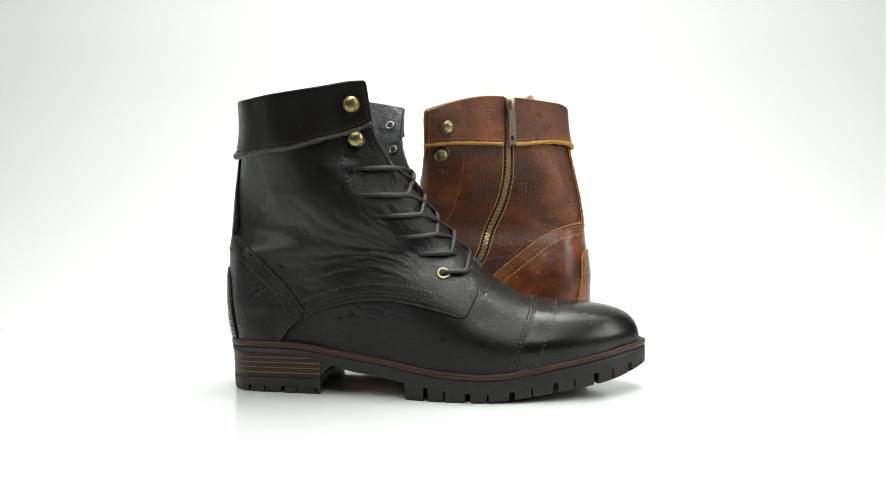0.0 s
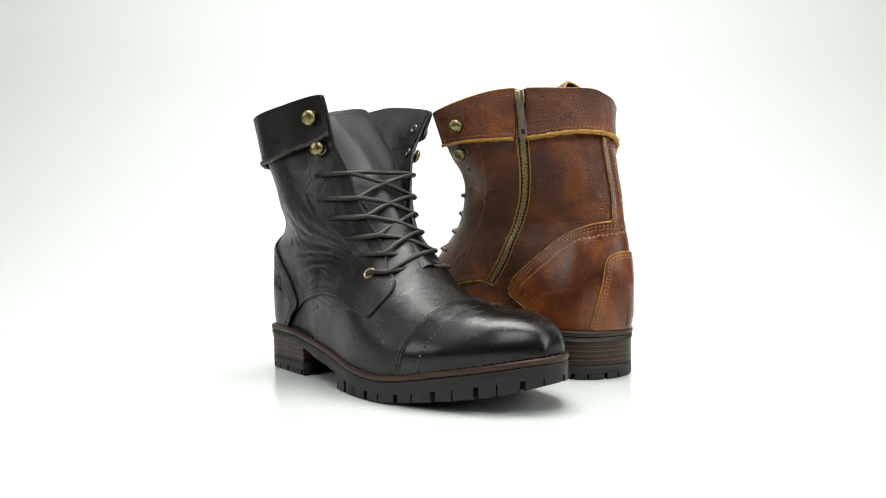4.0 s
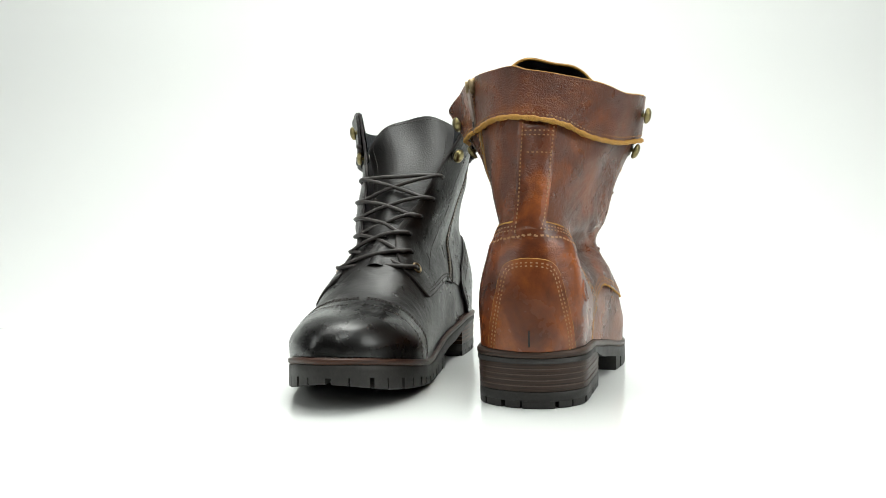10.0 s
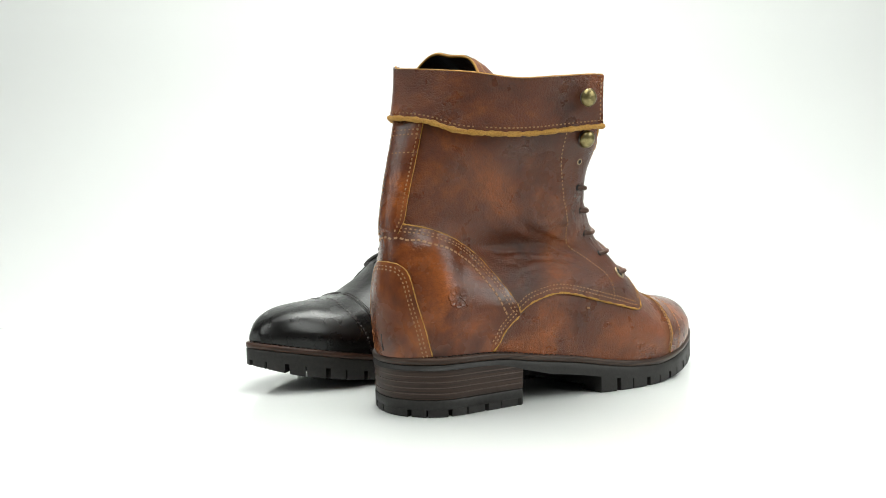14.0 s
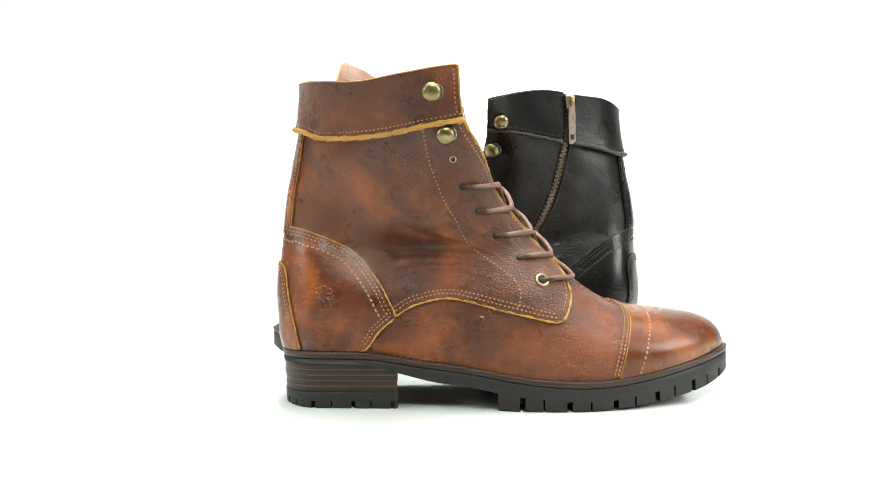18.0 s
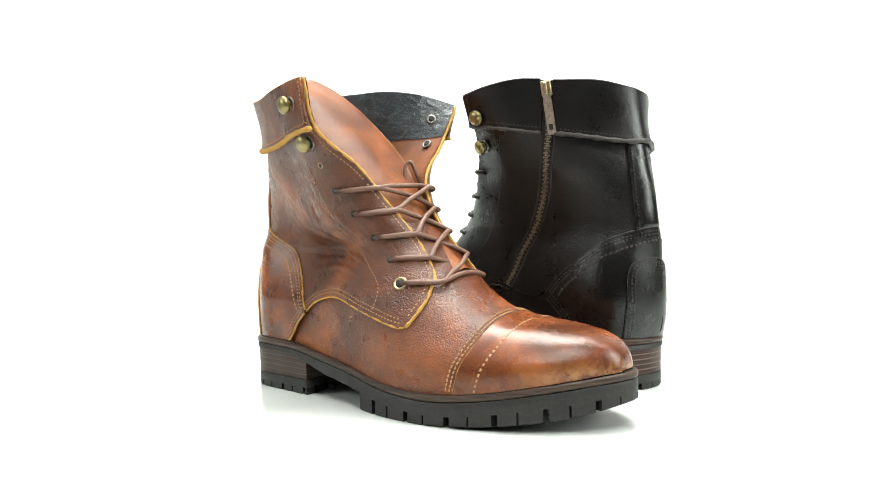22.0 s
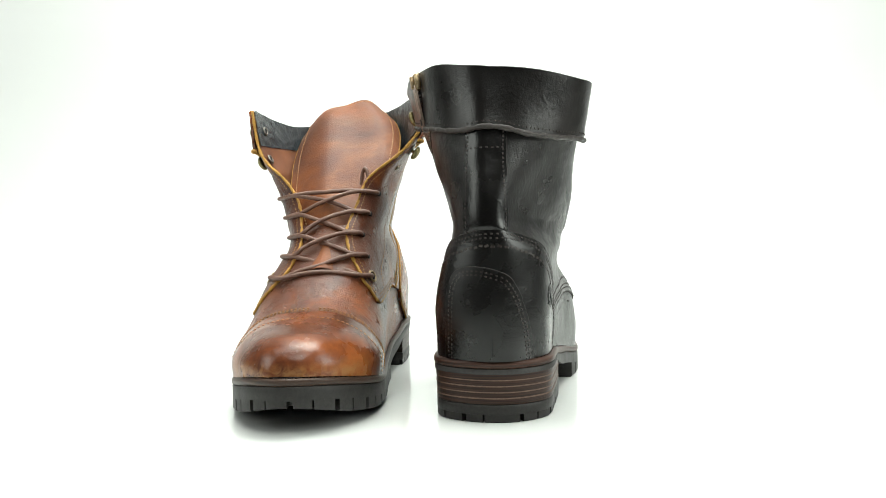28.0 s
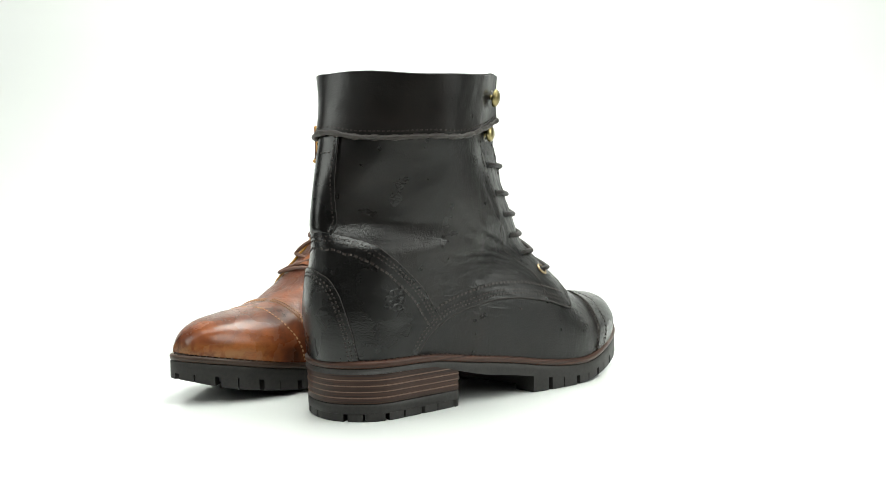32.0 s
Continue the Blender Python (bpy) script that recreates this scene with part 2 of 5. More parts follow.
SOLE_X0, SOLE_X1 = -0.001, 0.311
LAT = ((-0.001, -0.004), (0.004, -0.021), (0.018, -0.036), (0.05, -0.0435), (0.085, -0.049), (0.13, -0.060), (0.17, -0.0715),
       (0.20, -0.0752), (0.23, -0.0716), (0.26, -0.0628), (0.285, -0.0505), (0.30, -0.038), (0.308, -0.027), (0.311, -0.017))
MED = ((-0.001, -0.004), (0.004, 0.017), (0.018, 0.034), (0.05, 0.0375), (0.085, 0.034), (0.13, 0.0295), (0.17, 0.0295),
       (0.20, 0.0315), (0.23, 0.0325), (0.25, 0.0310), (0.27, 0.0258), (0.29, 0.0150), (0.30, 0.0065), (0.308, -0.007), (0.311, -0.017))
WELT_X = (0.0, 0.0375, 0.0675, 0.09, 0.126, 0.16, 0.18, 0.21, 0.238, 0.271, 0.304, 0.312)
WELT_Z = (0.0365, 0.0368, 0.0355, 0.0320, 0.0272, 0.0215, 0.0195, 0.0188, 0.0215, 0.0268, 0.0325, 0.0335)
BACK_Z = (0.036, 0.0445, 0.06, 0.08, 0.095, 0.108, 0.12, 0.139, 0.159, 0.183, 0.2124, 0.23)
BACK_X = (0.0080, 0.0062, 0.0048, 0.0046, 0.0066, 0.0082, 0.0094, 0.0116, 0.0156, 0.0200, 0.0206, 0.0196)
BACK_X_BLACK = (0.0075, 0.0057, 0.0038, 0.0046, 0.0056, 0.0062, 0.0072, 0.0092, 0.0132, 0.0162, 0.0172, 0.0169)
RING_BACK = (0.036, 0.041, 0.046, 0.050, 0.055, 0.060, 0.066, 0.072, 0.079, 0.087, 0.096, 0.106, 0.120, 0.139, 0.159, 0.183, 0.2124)
RING_FRONT = ((0.3045, 0.0335), (0.3035, 0.0420), (0.2975, 0.0486), (0.2885, 0.0527), (0.276, 0.0557), (0.262, 0.0578), (0.2465, 0.0599),
              (0.232, 0.0633), (0.218, 0.0698), (0.2035, 0.0798), (0.1925, 0.0901), (0.183, 0.100), (0.170, 0.116), (0.155, 0.135),
              (0.148, 0.157), (0.150, 0.181), (0.155, 0.213))
TOP = len(RING_BACK) - 1
# half-plans of the open shaft, from the back seam round to the front, per ring 12..16
SHAFT_WIDE = {
    12: ((0, -.0119, -.0230, -.0301, -.0432, -.0542, -.0484, -.0376, -.0130), (0, .0150, .0195, .0228, .0236, .0237, .0186, .0064, -.0130)),
    13: ((0, -.0142, -.0255, -.0360, -.0463, -.0579, -.0558, -.0412, -.0120), (0, .0123, .0218, .0265, .0275, .0284, .0251, .0140, -.0120)),
    14: ((0, -.0168, -.0343, -.0454, -.0525, -.0641, -.0646, -.0486, -.0120), (0, .0100, .0231, .0291, .0342, .0348, .0285, .0218, -.0120)),
    15: ((0, -.0210, -.0405, -.0561, -.0674, -.0772, -.0767, -.0580, -.0130), (0, .0090, .0225, .0330, .0417, .0466, .0492, .0392, -.0130)),
    16: ((0, -.0250, -.0505, -.0660, -.0787, -.0843, -.0838, -.0626, -.0130), (0, .0085, .0230, .0370, .0470, .0563, .0680, .0560, -.0130)),
}
SHAFT_SLIM = {
    12: ((0, -.0085, -.0236, -.0408, -.0530, -.0545, -.0457, -.0318, -.0130), (0, .0130, .0218, .0242, .0244, .0238, .0148, .0010, -.0130)),
    13: ((0, -.0120, -.0262, -.0461, -.0567, -.0552, -.0470, -.0354, -.0120), (0, .0112, .0230, .0284, .0292, .0302, .0240, .0107, -.0120)),
    14: ((0, -.0185, -.0362, -.0523, -.0580, -.0520, -.0435, -.0353, -.0120), (0, .0110, .0246, .0345, .0356, .0354, .0270, .0167, -.0120)),
    15: ((0, -.0250, -.0480, -.0625, -.0602, -.0500, -.0424, -.0341, -.0120), (0, .0120, .0268, .0375, .0439, .0460, .0370, .0259, -.0120)),
    16: ((0, -.0305, -.0568, -.0683, -.0659, -.0554, -.0456, -.0354, -.0120), (0, .0155, .0325, .0430, .0513, .0567, .0560, .0383, -.0120)),
}
# how far the rim rises or dips round the leg
RIMS_BLACK = ((-.0010, -.0022, -.0052, -.0040, -.0003, .0050, .0037, .0028, .0023), (-.0010, .0012, .0050, .0062, .0090, .0058, .0010, .0006, .0023))
RIMS_BROWN = ((.0043, .0009, -.0027, -.0058, -.0035, -.0006, .0002, .0020, .0027), (.0043, .0080, .0090, .0105, .0112, .0068, -.0017, -.0070, .0027))


def eased(h):
    return h / (1 + h**4) ** 0.25


def sole_half(table, x, inset=0.0):
    """y of the sole's edge at x; inset pulls it inwards, and its ends with it."""
    px = [p[0] for p in table]
    x0, x1 = SOLE_X0 + inset, SOLE_X1 - inset
    scale = (x1 - x0) / (SOLE_X1 - SOLE_X0)
    y = smooth_at(phi_of(px, SOLE_X0, SOLE_X1), [p[1] for p in table], phi_of(SOLE_X0 + (np.asarray(x) - x0) / scale, SOLE_X0, SOLE_X1))
    mid = -0.004 - 0.013 * np.clip(np.asarray(x) / 0.2, 0, 1)
    half = np.abs(y - mid)
    return mid + np.sign(y - mid) * np.maximum(half - inset * eased(half / 0.018), 0)


def welt_z(x):
    return smooth_at(WELT_X, WELT_Z, np.clip(x, 0.0, 0.312))


def between(rows, r):
    """A smooth blend of neighbouring rows at the fractional row r."""
    n = len(rows)
    i = min(int(r), n - 2)
    f = r - i
    p1, p2 = rows[i], rows[i + 1]
    p0 = rows[i - 1] if i > 0 else 2 * p1 - p2
    p3 = rows[i + 2] if i + 2 < n else 2 * p2 - p1
    return 0.5 * (2 * p1 + (p2 - p0) * f + (2 * p0 - 5 * p1 + 4 * p2 - p3) * f**2 + (3 * p1 - p0 - 3 * p2 + p3) * f**3)


NPHI = 193
RES = 8


class Form:
    """The surface of one boot: at(u, v) with u from -1 (outer front) over 0 (back seam) to 1 (inner front), v from 0 (welt) to 16 (rim)."""

    def __init__(self, shaft, back_x, slouch, rims, squeeze=(0.0, 0.0)):
        phi = np.linspace(0, math.pi, NPHI)
        s = (1 - np.cos(phi)) / 2
        steps = np.arange(TOP + 1)
        knots = np.linspace(0, math.pi, 9)
        tables = [np.array([[smooth_at(knots, shaft[i][side], phi)] for i in range(12, TOP + 1)])[:, 0] for side in (0, 1)]
        rings = np.zeros((2, TOP * RES + 1, NPHI, 3))
        dense = np.linspace(0, 12.5, 600)
        front_x = np.minimum.accumulate(smooth_at(steps, [f[0] for f in RING_FRONT], dense))
        front_z = smooth_at(steps, [f[1] for f in RING_FRONT], dense)
        crest_x = np.concatenate([[0.0, 0.10, 0.128], front_x[::-1]])
        crest_z = np.concatenate([[0.30, 0.24, 0.18], front_z[::-1]])
        for k in range(TOP * RES + 1):
            v = k / RES
            zb = float(smooth_at(steps, RING_BACK, v))
            xf = float(smooth_at(steps, [f[0] for f in RING_FRONT], v))
            zf = float(smooth_at(steps, [f[1] for f in RING_FRONT], v))
            xb = float(smooth_at(BACK_Z, back_x, zb))
            x = xb + (xf - xb) * s
            sag = max(0.0, 1 - v / 9.0)
            z = zb + (zf - zb) * s + sag * (welt_z(x) - (0.036 + (0.034 - 0.036) * np.clip((x - 0.0045) / 0.2995, 0, 1)))
            z = z + (zf - z[-1]) * s ** 3
            blend = np.clip((v - 10.6) / 1.6, 0, 1)
            blend = blend * blend * (3 - 2 * blend)
            for side, (table, shrink) in enumerate(((LAT, 0.15), (MED, 0.25))):
                y = 0.0
                if blend > 0:
                    row = min(max(v - 12, 0.0), TOP - 12)
                    y2 = between(tables[side], row)
                    y2 = y2 - np.sign(y2) * (0.002 + 0.0015 * np.clip(v - 14, 0, 1)) * np.clip(np.abs(y2) / 0.03, 0, 1)
                if blend < 1:
                    zw, zc = welt_z(x), np.interp(x, crest_x, crest_z)
                    t = np.clip((z - zw) / np.maximum(zc - zw, 1e-4), 0, 1)
                    t[-1] = 1.0 if k else 0.0
                    n = 2.25 + 0.35 * np.clip((x - 0.22) / 0.06, 0, 1)
                    g = (1 - t**n) ** (1 / n) * (1 + 0.035 * np.sin(np.pi * np.clip(t * 1.5, 0, 1)) ** 2)
                    xe = x + (0.0022 - xb) * (1 - s) ** 6
                    w = sole_half(table, np.clip(xe, SOLE_X0 + 0.0032, SOLE_X1 - 0.0035), 0.0032)
                    w = w - np.tanh((w + 0.015) / 0.012) * 0.0010 * np.clip((0.25 - x) / 0.03, 0, 1)
                    w = w - np.sign(w) * 0.0025 * np.clip((0.10 - x) / 0.03, 0, 1) * eased(np.abs(w) / 0.018)
                    mid = -0.004 - 0.011 * np.clip(x / 0.2, 0, 1)
                    hz = np.clip((z - 0.06) / 0.06, 0, 1)
                    hz = hz * hz * (3 - 2 * hz)
                    y1 = mid + (w - mid) * g * (1 - shrink * hz * np.clip((0.12 - x) / 0.08, 0, 1) - squeeze[side] * hz * np.clip((x - 0.05) / 0.06, 0, 1))
                    if side == 0:
                        y1 = y1 - slouch * np.clip((x - xb) / 0.035, 0, 1) * np.exp(-((x - 0.085) / 0.045) ** 2) * np.clip((z - 0.065) / 0.04, 0, 1) ** 1.5 * np.clip(g * 1.5, 0, 1)
                    y1[0], y1[-1] = mid[0], mid[-1]
                y = y2 if blend >= 1 else (y1 if blend <= 0 else y1 * (1 - blend) + y2 * blend)
                rise = np.clip(v - 15, 0, 1)
                dz = smooth_at(knots, rims[side], phi) * rise * rise * (3 - 2 * rise)
                rings[side, k] = np.stack([x, y, z + dz], 1)
        self.rings = rings

    def raw(self, u, v):
        u, v = np.asarray(u, float), np.asarray(v, float) * RES
        top = TOP * RES
        side = (u > 0).astype(int)
        j = np.clip(np.abs(u), 0, 1) * (NPHI - 1)
        j0 = np.clip(np.floor(j).astype(int), 0, NPHI - 2)
        fj = (j - j0)[..., None]
        i1 = np.clip(np.floor(v).astype(int), 0, top - 1)
        f = (v - i1)[..., None]

        def tap(i):
            lo = np.clip(i, 0, top)
            return self.rings[side, lo, j0] * (1 - fj) + self.rings[side, lo, j0 + 1] * fj
        p1, p2 = tap(i1), tap(i1 + 1)
        p0 = np.where((i1 > 0)[..., None], tap(i1 - 1), 2 * p1 - p2)
        p3 = np.where((i1 + 2 <= top)[..., None], tap(i1 + 2), 2 * p2 - p1)
        return 0.5 * (2 * p1 + (p2 - p0) * f + (2 * p0 - 5 * p1 + 4 * p2 - p3) * f**2 + (3 * p1 - p0 - 3 * p2 + p3) * f**3)

    def frame_at(self, u, v):
        e, h = 0.004, 0.03
        pu = self.raw(np.clip(u + e, -1, 1), v) - self.raw(np.clip(u - e, -1, 1), v)
        pv = self.raw(u, np.clip(v + h, 0, TOP)) - self.raw(u, np.clip(v - h, 0, TOP))
        n = np.cross(pv, pu)
        ln = np.linalg.norm(n, axis=-1, keepdims=True)
        n = n / np.maximum(ln, 1e-12)
        return n, pu / (2 * e), pv / (2 * h)

    def at(self, u, v, off=0.0):
        u, v = np.asarray(u, float), np.asarray(v, float)
        p = self.raw(u, v)
        n, _, _ = self.frame_at(u, v)
        m, _, _ = self.frame_at(-u, v)
        w = 0.5 * np.clip((np.abs(u) - 0.985) / 0.015, 0, 1)[..., None]
        n = n * (1 - w) + m * w
        n = n / np.maximum(np.linalg.norm(n, axis=-1, keepdims=True), 1e-9)
        return p + n * (np.asarray(off)[..., None] + creases(p)[..., None])

    def find(self, a, b, axes=(0, 2), side=None):
        """(u, v) of the place where two of the coordinates are a and b."""
        lo, hi = (-1, 1) if side is None else ((-1, 0) if side < 0 else (0, 1))
        if side == 0:
            lo, hi = -0.45, 0.45
        gu, gv = np.meshgrid(np.linspace(lo, hi, 121), np.linspace(0, TOP, 130))
        p = self.raw(gu + (1e-9 if side and side > 0 else 0), gv)
        k = np.argmin((p[..., axes[0]] - a) ** 2 + (p[..., axes[1]] - b) ** 2)
        u, v = gu.flat[k], gv.flat[k]
        for _ in range(8):
            q = self.raw(u, v)
            _, pu, pv = self.frame_at(u, v)
            jac = np.array([[pu[axes[0]], pv[axes[0]]], [pu[axes[1]], pv[axes[1]]]])
            r = np.array([a - q[axes[0]], b - q[axes[1]]])
            st = np.linalg.lstsq(jac, r, rcond=1e-3)[0]
            st = np.clip(st, (-0.02, -0.4), (0.02, 0.4))
            u, v = float(np.clip(u + st[0], lo, hi)), float(np.clip(v + st[1], 0, TOP))
        return u, v

    def line(self, pts, side, axes=(0, 2), per=8):
        """A smooth line of (u, v) through places given by two coordinates."""
        return spline([self.find(p[0], p[1], axes, side) for p in pts], per)

    def shift(self, uv, dist):
        """The line moved sideways over the surface."""
        uv = np.asarray(uv, float)
        if abs(dist) > 0.003:
            uv = self.shift(uv, dist - math.copysign(0.0025, dist))
            dist = math.copysign(0.0025, dist)
        p = self.raw(uv[:, 0], uv[:, 1])
        n, pu, pv = self.frame_at(uv[:, 0], uv[:, 1])
        tg = np.gradient(p, axis=0)
        tg /= np.maximum(np.linalg.norm(tg, axis=1, keepdims=True), 1e-9)
        tg = sum(tg[np.clip(np.arange(len(tg)) + k, 0, len(tg) - 1)] for k in range(-4, 5))
        tg /= np.maximum(np.linalg.norm(tg, axis=1, keepdims=True), 1e-9)
        b = np.cross(n, tg) * dist
        a11, a12, a22 = (pu * pu).sum(1), (pu * pv).sum(1), (pv * pv).sum(1)
        b1, b2 = (pu * b).sum(1), (pv * b).sum(1)
        det = np.maximum(a11 * a22 - a12 * a12, 1e-14)
        out = uv + np.stack([(a22 * b1 - a12 * b2) / det, (a11 * b2 - a12 * b1) / det], 1)
        out[:, 0] = np.clip(out[:, 0], -1, 1)
        out[:, 1] = np.clip(out[:, 1], 0, TOP)
        return out


def spline(pts, per=8):
    p = np.asarray(pts, float)
    q = np.vstack([2 * p[0] - p[1], p, 2 * p[-1] - p[-2]])
    out = []
    for i in range(1, len(q) - 2):
        for k in range(per):
            f = k / per
            out.append(0.5 * (2 * q[i] + (q[i + 1] - q[i - 1]) * f + (2 * q[i - 1] - 5 * q[i] + 4 * q[i + 1] - q[i + 2]) * f**2
                              + (3 * q[i] - q[i - 1] - 3 * q[i + 1] + q[i + 2]) * f**3))
    out.append(p[-1])
    return np.array(out)


RNG = np.random.RandomState(5)
WAVES = [(RNG.normal(size=3), RNG.uniform(0, 6.28)) for _ in range(26)]


def groove(a):
    return -(1 - np.abs(np.sin(a))) ** 3


def creases(p):
    """Soft dents of worn-in leather, folds that fan out from the instep round the ankle, fine wrinkles over the flexing ball."""
    out = np.zeros(p.shape[:-1])
    for k, (d, ph) in enumerate(WAVES):
        f = 40 + 14 * k
        out += np.sin((p @ (d / np.linalg.norm(d))) * f + ph + 2 * np.sin(p[..., 0] * 37 + ph)) * (0.0105 / f)
    x, y, z = p[..., 0], p[..., 1], p[..., 2]
    inner = np.clip((y + 0.02) / 0.03, 0, 1)
    turn = 1.3 * inner
    patch = np.clip(0.5 + 0.9 * np.sin(x * 71 + 2 * np.sin(z * 43) + y * 31) * np.sin(z * 58 + 1.5 * np.sin(x * 37 + 1)), 0, 1)
    ball = np.exp(-((x - 0.203) / 0.020) ** 2) * np.clip((z - 0.028) / 0.02, 0, 1)
    out += ball * 0.00045 * (0.25 + 0.75 * patch) * groove(x * 400 + 2.4 * np.sin(y * 62 + x * 30) + 1.4 * np.sin(z * 150 + 1) + 1.1 * np.sin(y * 170))
    # the fan: its centre lies at the lowest eyelet
    rx, rz = 0.172 - x, z - 0.072
    far, ang = np.hypot(rx, rz), np.arctan2(rz, rx)
    reach = np.clip((far - 0.018) / 0.03, 0, 1) * np.exp(-((far - 0.060) / 0.048) ** 2) * np.exp(-((ang - 0.52) / 0.42) ** 2)
    swing = ang * 15 + 34 * (far - 0.06) + 0.9 * np.sin(far * 70 + ang * 4 + turn) + turn
    reach = reach * (1 - 0.85 * inner)
    out += reach * 0.0030 * (0.45 + 0.55 * patch) * (groove(swing) + 0.35 * np.sin(2 * swing + 1))
    out += reach * 0.0010 * groove(swing * 2.7 + 1.6 * np.sin(far * 160 + turn) + 1)
    # cross wrinkles low on the shaft, above the counter and under the cuff
    side = np.clip((z - 0.045) / 0.02, 0, 1) * np.clip((0.175 - x) / 0.02, 0, 1)
    out += side * patch * (1 - 0.6 * inner) * 0.00050 * groove((z + 0.30 * x) * 380 + 2.2 * np.sin(x * 88 + z * 40) + 1.6 * np.sin(x * 205 + y * 60 + 1))
    top = np.exp(-((z - 0.168) / 0.012) ** 2)
    out += top * 0.0006 * (0.3 + 0.7 * patch) * groove((z + 0.22 * x) * 210 + 1.9 * np.sin(x * 60 + y * 35))
    return out * np.clip((z - 0.035) / 0.02, 0.15, 1)


def grid_bm(pts, close=False):
    rows, cols = pts.shape[:2]
    bm = bmesh.new()
    vs = [[bm.verts.new(pts[r, c]) for c in range(cols)] for r in range(rows)]
    for r in range(rows - 1):
        for c in range(cols if close else cols - 1):
            d = (c + 1) % cols
            bm.faces.new((vs[r][c], vs[r + 1][c], vs[r + 1][d], vs[r][d]))
    return bm


USCALE = 15.0


def inside(poly, px, py):
    c = np.zeros(px.shape, bool)
    n = len(poly)
    for i in range(n):
        x0, y0 = poly[i]
        x1, y1 = poly[(i + 1) % n]
        if y0 == y1:
            continue
        hit = ((y0 > py) != (y1 > py)) & (px < (x1 - x0) * (py - y0) / (y1 - y0) + x0)
        c ^= hit
    return c


def panel(form, name, border, off, material, parent, label="", step=0.22, lift=None, rim=0.0016):
    """A piece of leather cut to a border in (u, v), laid on the form, with the thickness of its rim."""
    from mathutils.geometry import delaunay_2d_cdt
    b = np.asarray(border, float)
    keep = [0]
    for i in range(1, len(b)):
        if abs((b[i, 0] - b[keep[-1], 0]) * USCALE) + abs(b[i, 1] - b[keep[-1], 1]) > 0.02:
            keep.append(i)
    b = b[keep]
    if abs((b[0, 0] - b[-1, 0]) * USCALE) + abs(b[0, 1] - b[-1, 1]) < 0.02:
        b = b[:-1]
    q = b * (USCALE, 1.0)
    gx, gy = np.meshgrid(np.arange(q[:, 0].min(), q[:, 0].max(), step), np.arange(q[:, 1].min(), q[:, 1].max(), step))
    gx = gx + (np.arange(gx.shape[0]) % 2)[:, None] * step * 0.5
    ok = inside(q, gx, gy)
    gx, gy = gx[ok], gy[ok]
    far = np.ones(len(gx), bool)
    for i in range(len(q)):
        far &= (gx - q[i, 0]) ** 2 + (gy - q[i, 1]) ** 2 > (0.5 * step) ** 2
    gx, gy = gx[far], gy[far]
    n = len(q)
    verts = [Vector((float(x), float(y))) for x, y in q] + [Vector((float(x), float(y))) for x, y in zip(gx, gy)]
    vo, _, fo, vorig, _, _ = delaunay_2d_cdt(verts, [(i, (i + 1) % n) for i in range(n)], [list(range(n))], 1, 1e-6)
    uv = np.array([(v[0] / USCALE, v[1]) for v in vo])
    o = off + (lift(uv) if lift else 0.0)
    pts = form.at(uv[:, 0], uv[:, 1], np.broadcast_to(o, len(uv)).astype(float))
    bm = bmesh.new()
    bv = [bm.verts.new(p) for p in pts]
    bm.verts.ensure_lookup_table()
    for f in fo:
        try:
            bm.faces.new([bv[i] for i in f])
        except ValueError:
            pass
    bmesh.ops.recalc_face_normals(bm, faces=bm.faces)
    fs = list(bm.faces)
    if fs:
        big = max(fs, key=lambda f: f.calc_area())
        i = big.verts[0].index
        nn, _, _ = form.frame_at(uv[i, 0], uv[i, 1])
        big.normal_update()
        if big.normal.dot(Vector(nn)) < 0:
            bmesh.ops.reverse_faces(bm, faces=fs)
    # rim of its own vertices, so that the cut edge stays crisp
    o2 = off + (lift(b) if lift else 0.0)
    up = form.at(b[:, 0], b[:, 1], np.broadcast_to(o2, len(b)).astype(float))
    dn = form.at(b[:, 0], b[:, 1], np.broadcast_to(np.asarray(o2) - rim, len(b)).astype(float))
    a = [bm.verts.new(p) for p in up]
    c = [bm.verts.new(p) for p in dn]
    for i in range(len(b)):
        k = (i + 1) % len(b)
        bm.faces.new((a[i], c[i], c[k], a[k]))
    return finish(name, bm, material, parent, label)


def tube_bm(bm, pts, radius, sides=8, flat=1.0, closed=False, taper=True):
    """A round or flattened cord through pts."""
    pts = [Vector(p) for p in pts]
    n = len(pts)
    prev = None
    loops = []
    up = Vector((0, 0, 1))
    for i, p in enumerate(pts):
        t = (pts[min(i + 1, n - 1)] - pts[max(i - 1, 0)])
        if t.length < 1e-9:
            t = Vector((1, 0, 0))
        t.normalize()
        if prev is None:
            side = t.cross(up)
            if side.length < 1e-3:
                side = t.cross(Vector((0, 1, 0)))
        else:
            side = prev - t * prev.dot(t)
        side.normalize()
        prev = side
        w = t.cross(side)
        r = radius[i] if hasattr(radius, "__len__") else radius
        loops.append([bm.verts.new(p + side * (r * math.cos(a)) + w * (r * flat * math.sin(a))) for a in
                      [2 * math.pi * k / sides for k in range(sides)]])
    for i in range(n - 1):
        for k in range(sides):
            m = (k + 1) % sides
            bm.faces.new((loops[i][k], loops[i][m], loops[i + 1][m], loops[i + 1][k]))
    bm.faces.new(loops[0][::-1])
    bm.faces.new(loops[-1])
    return bm


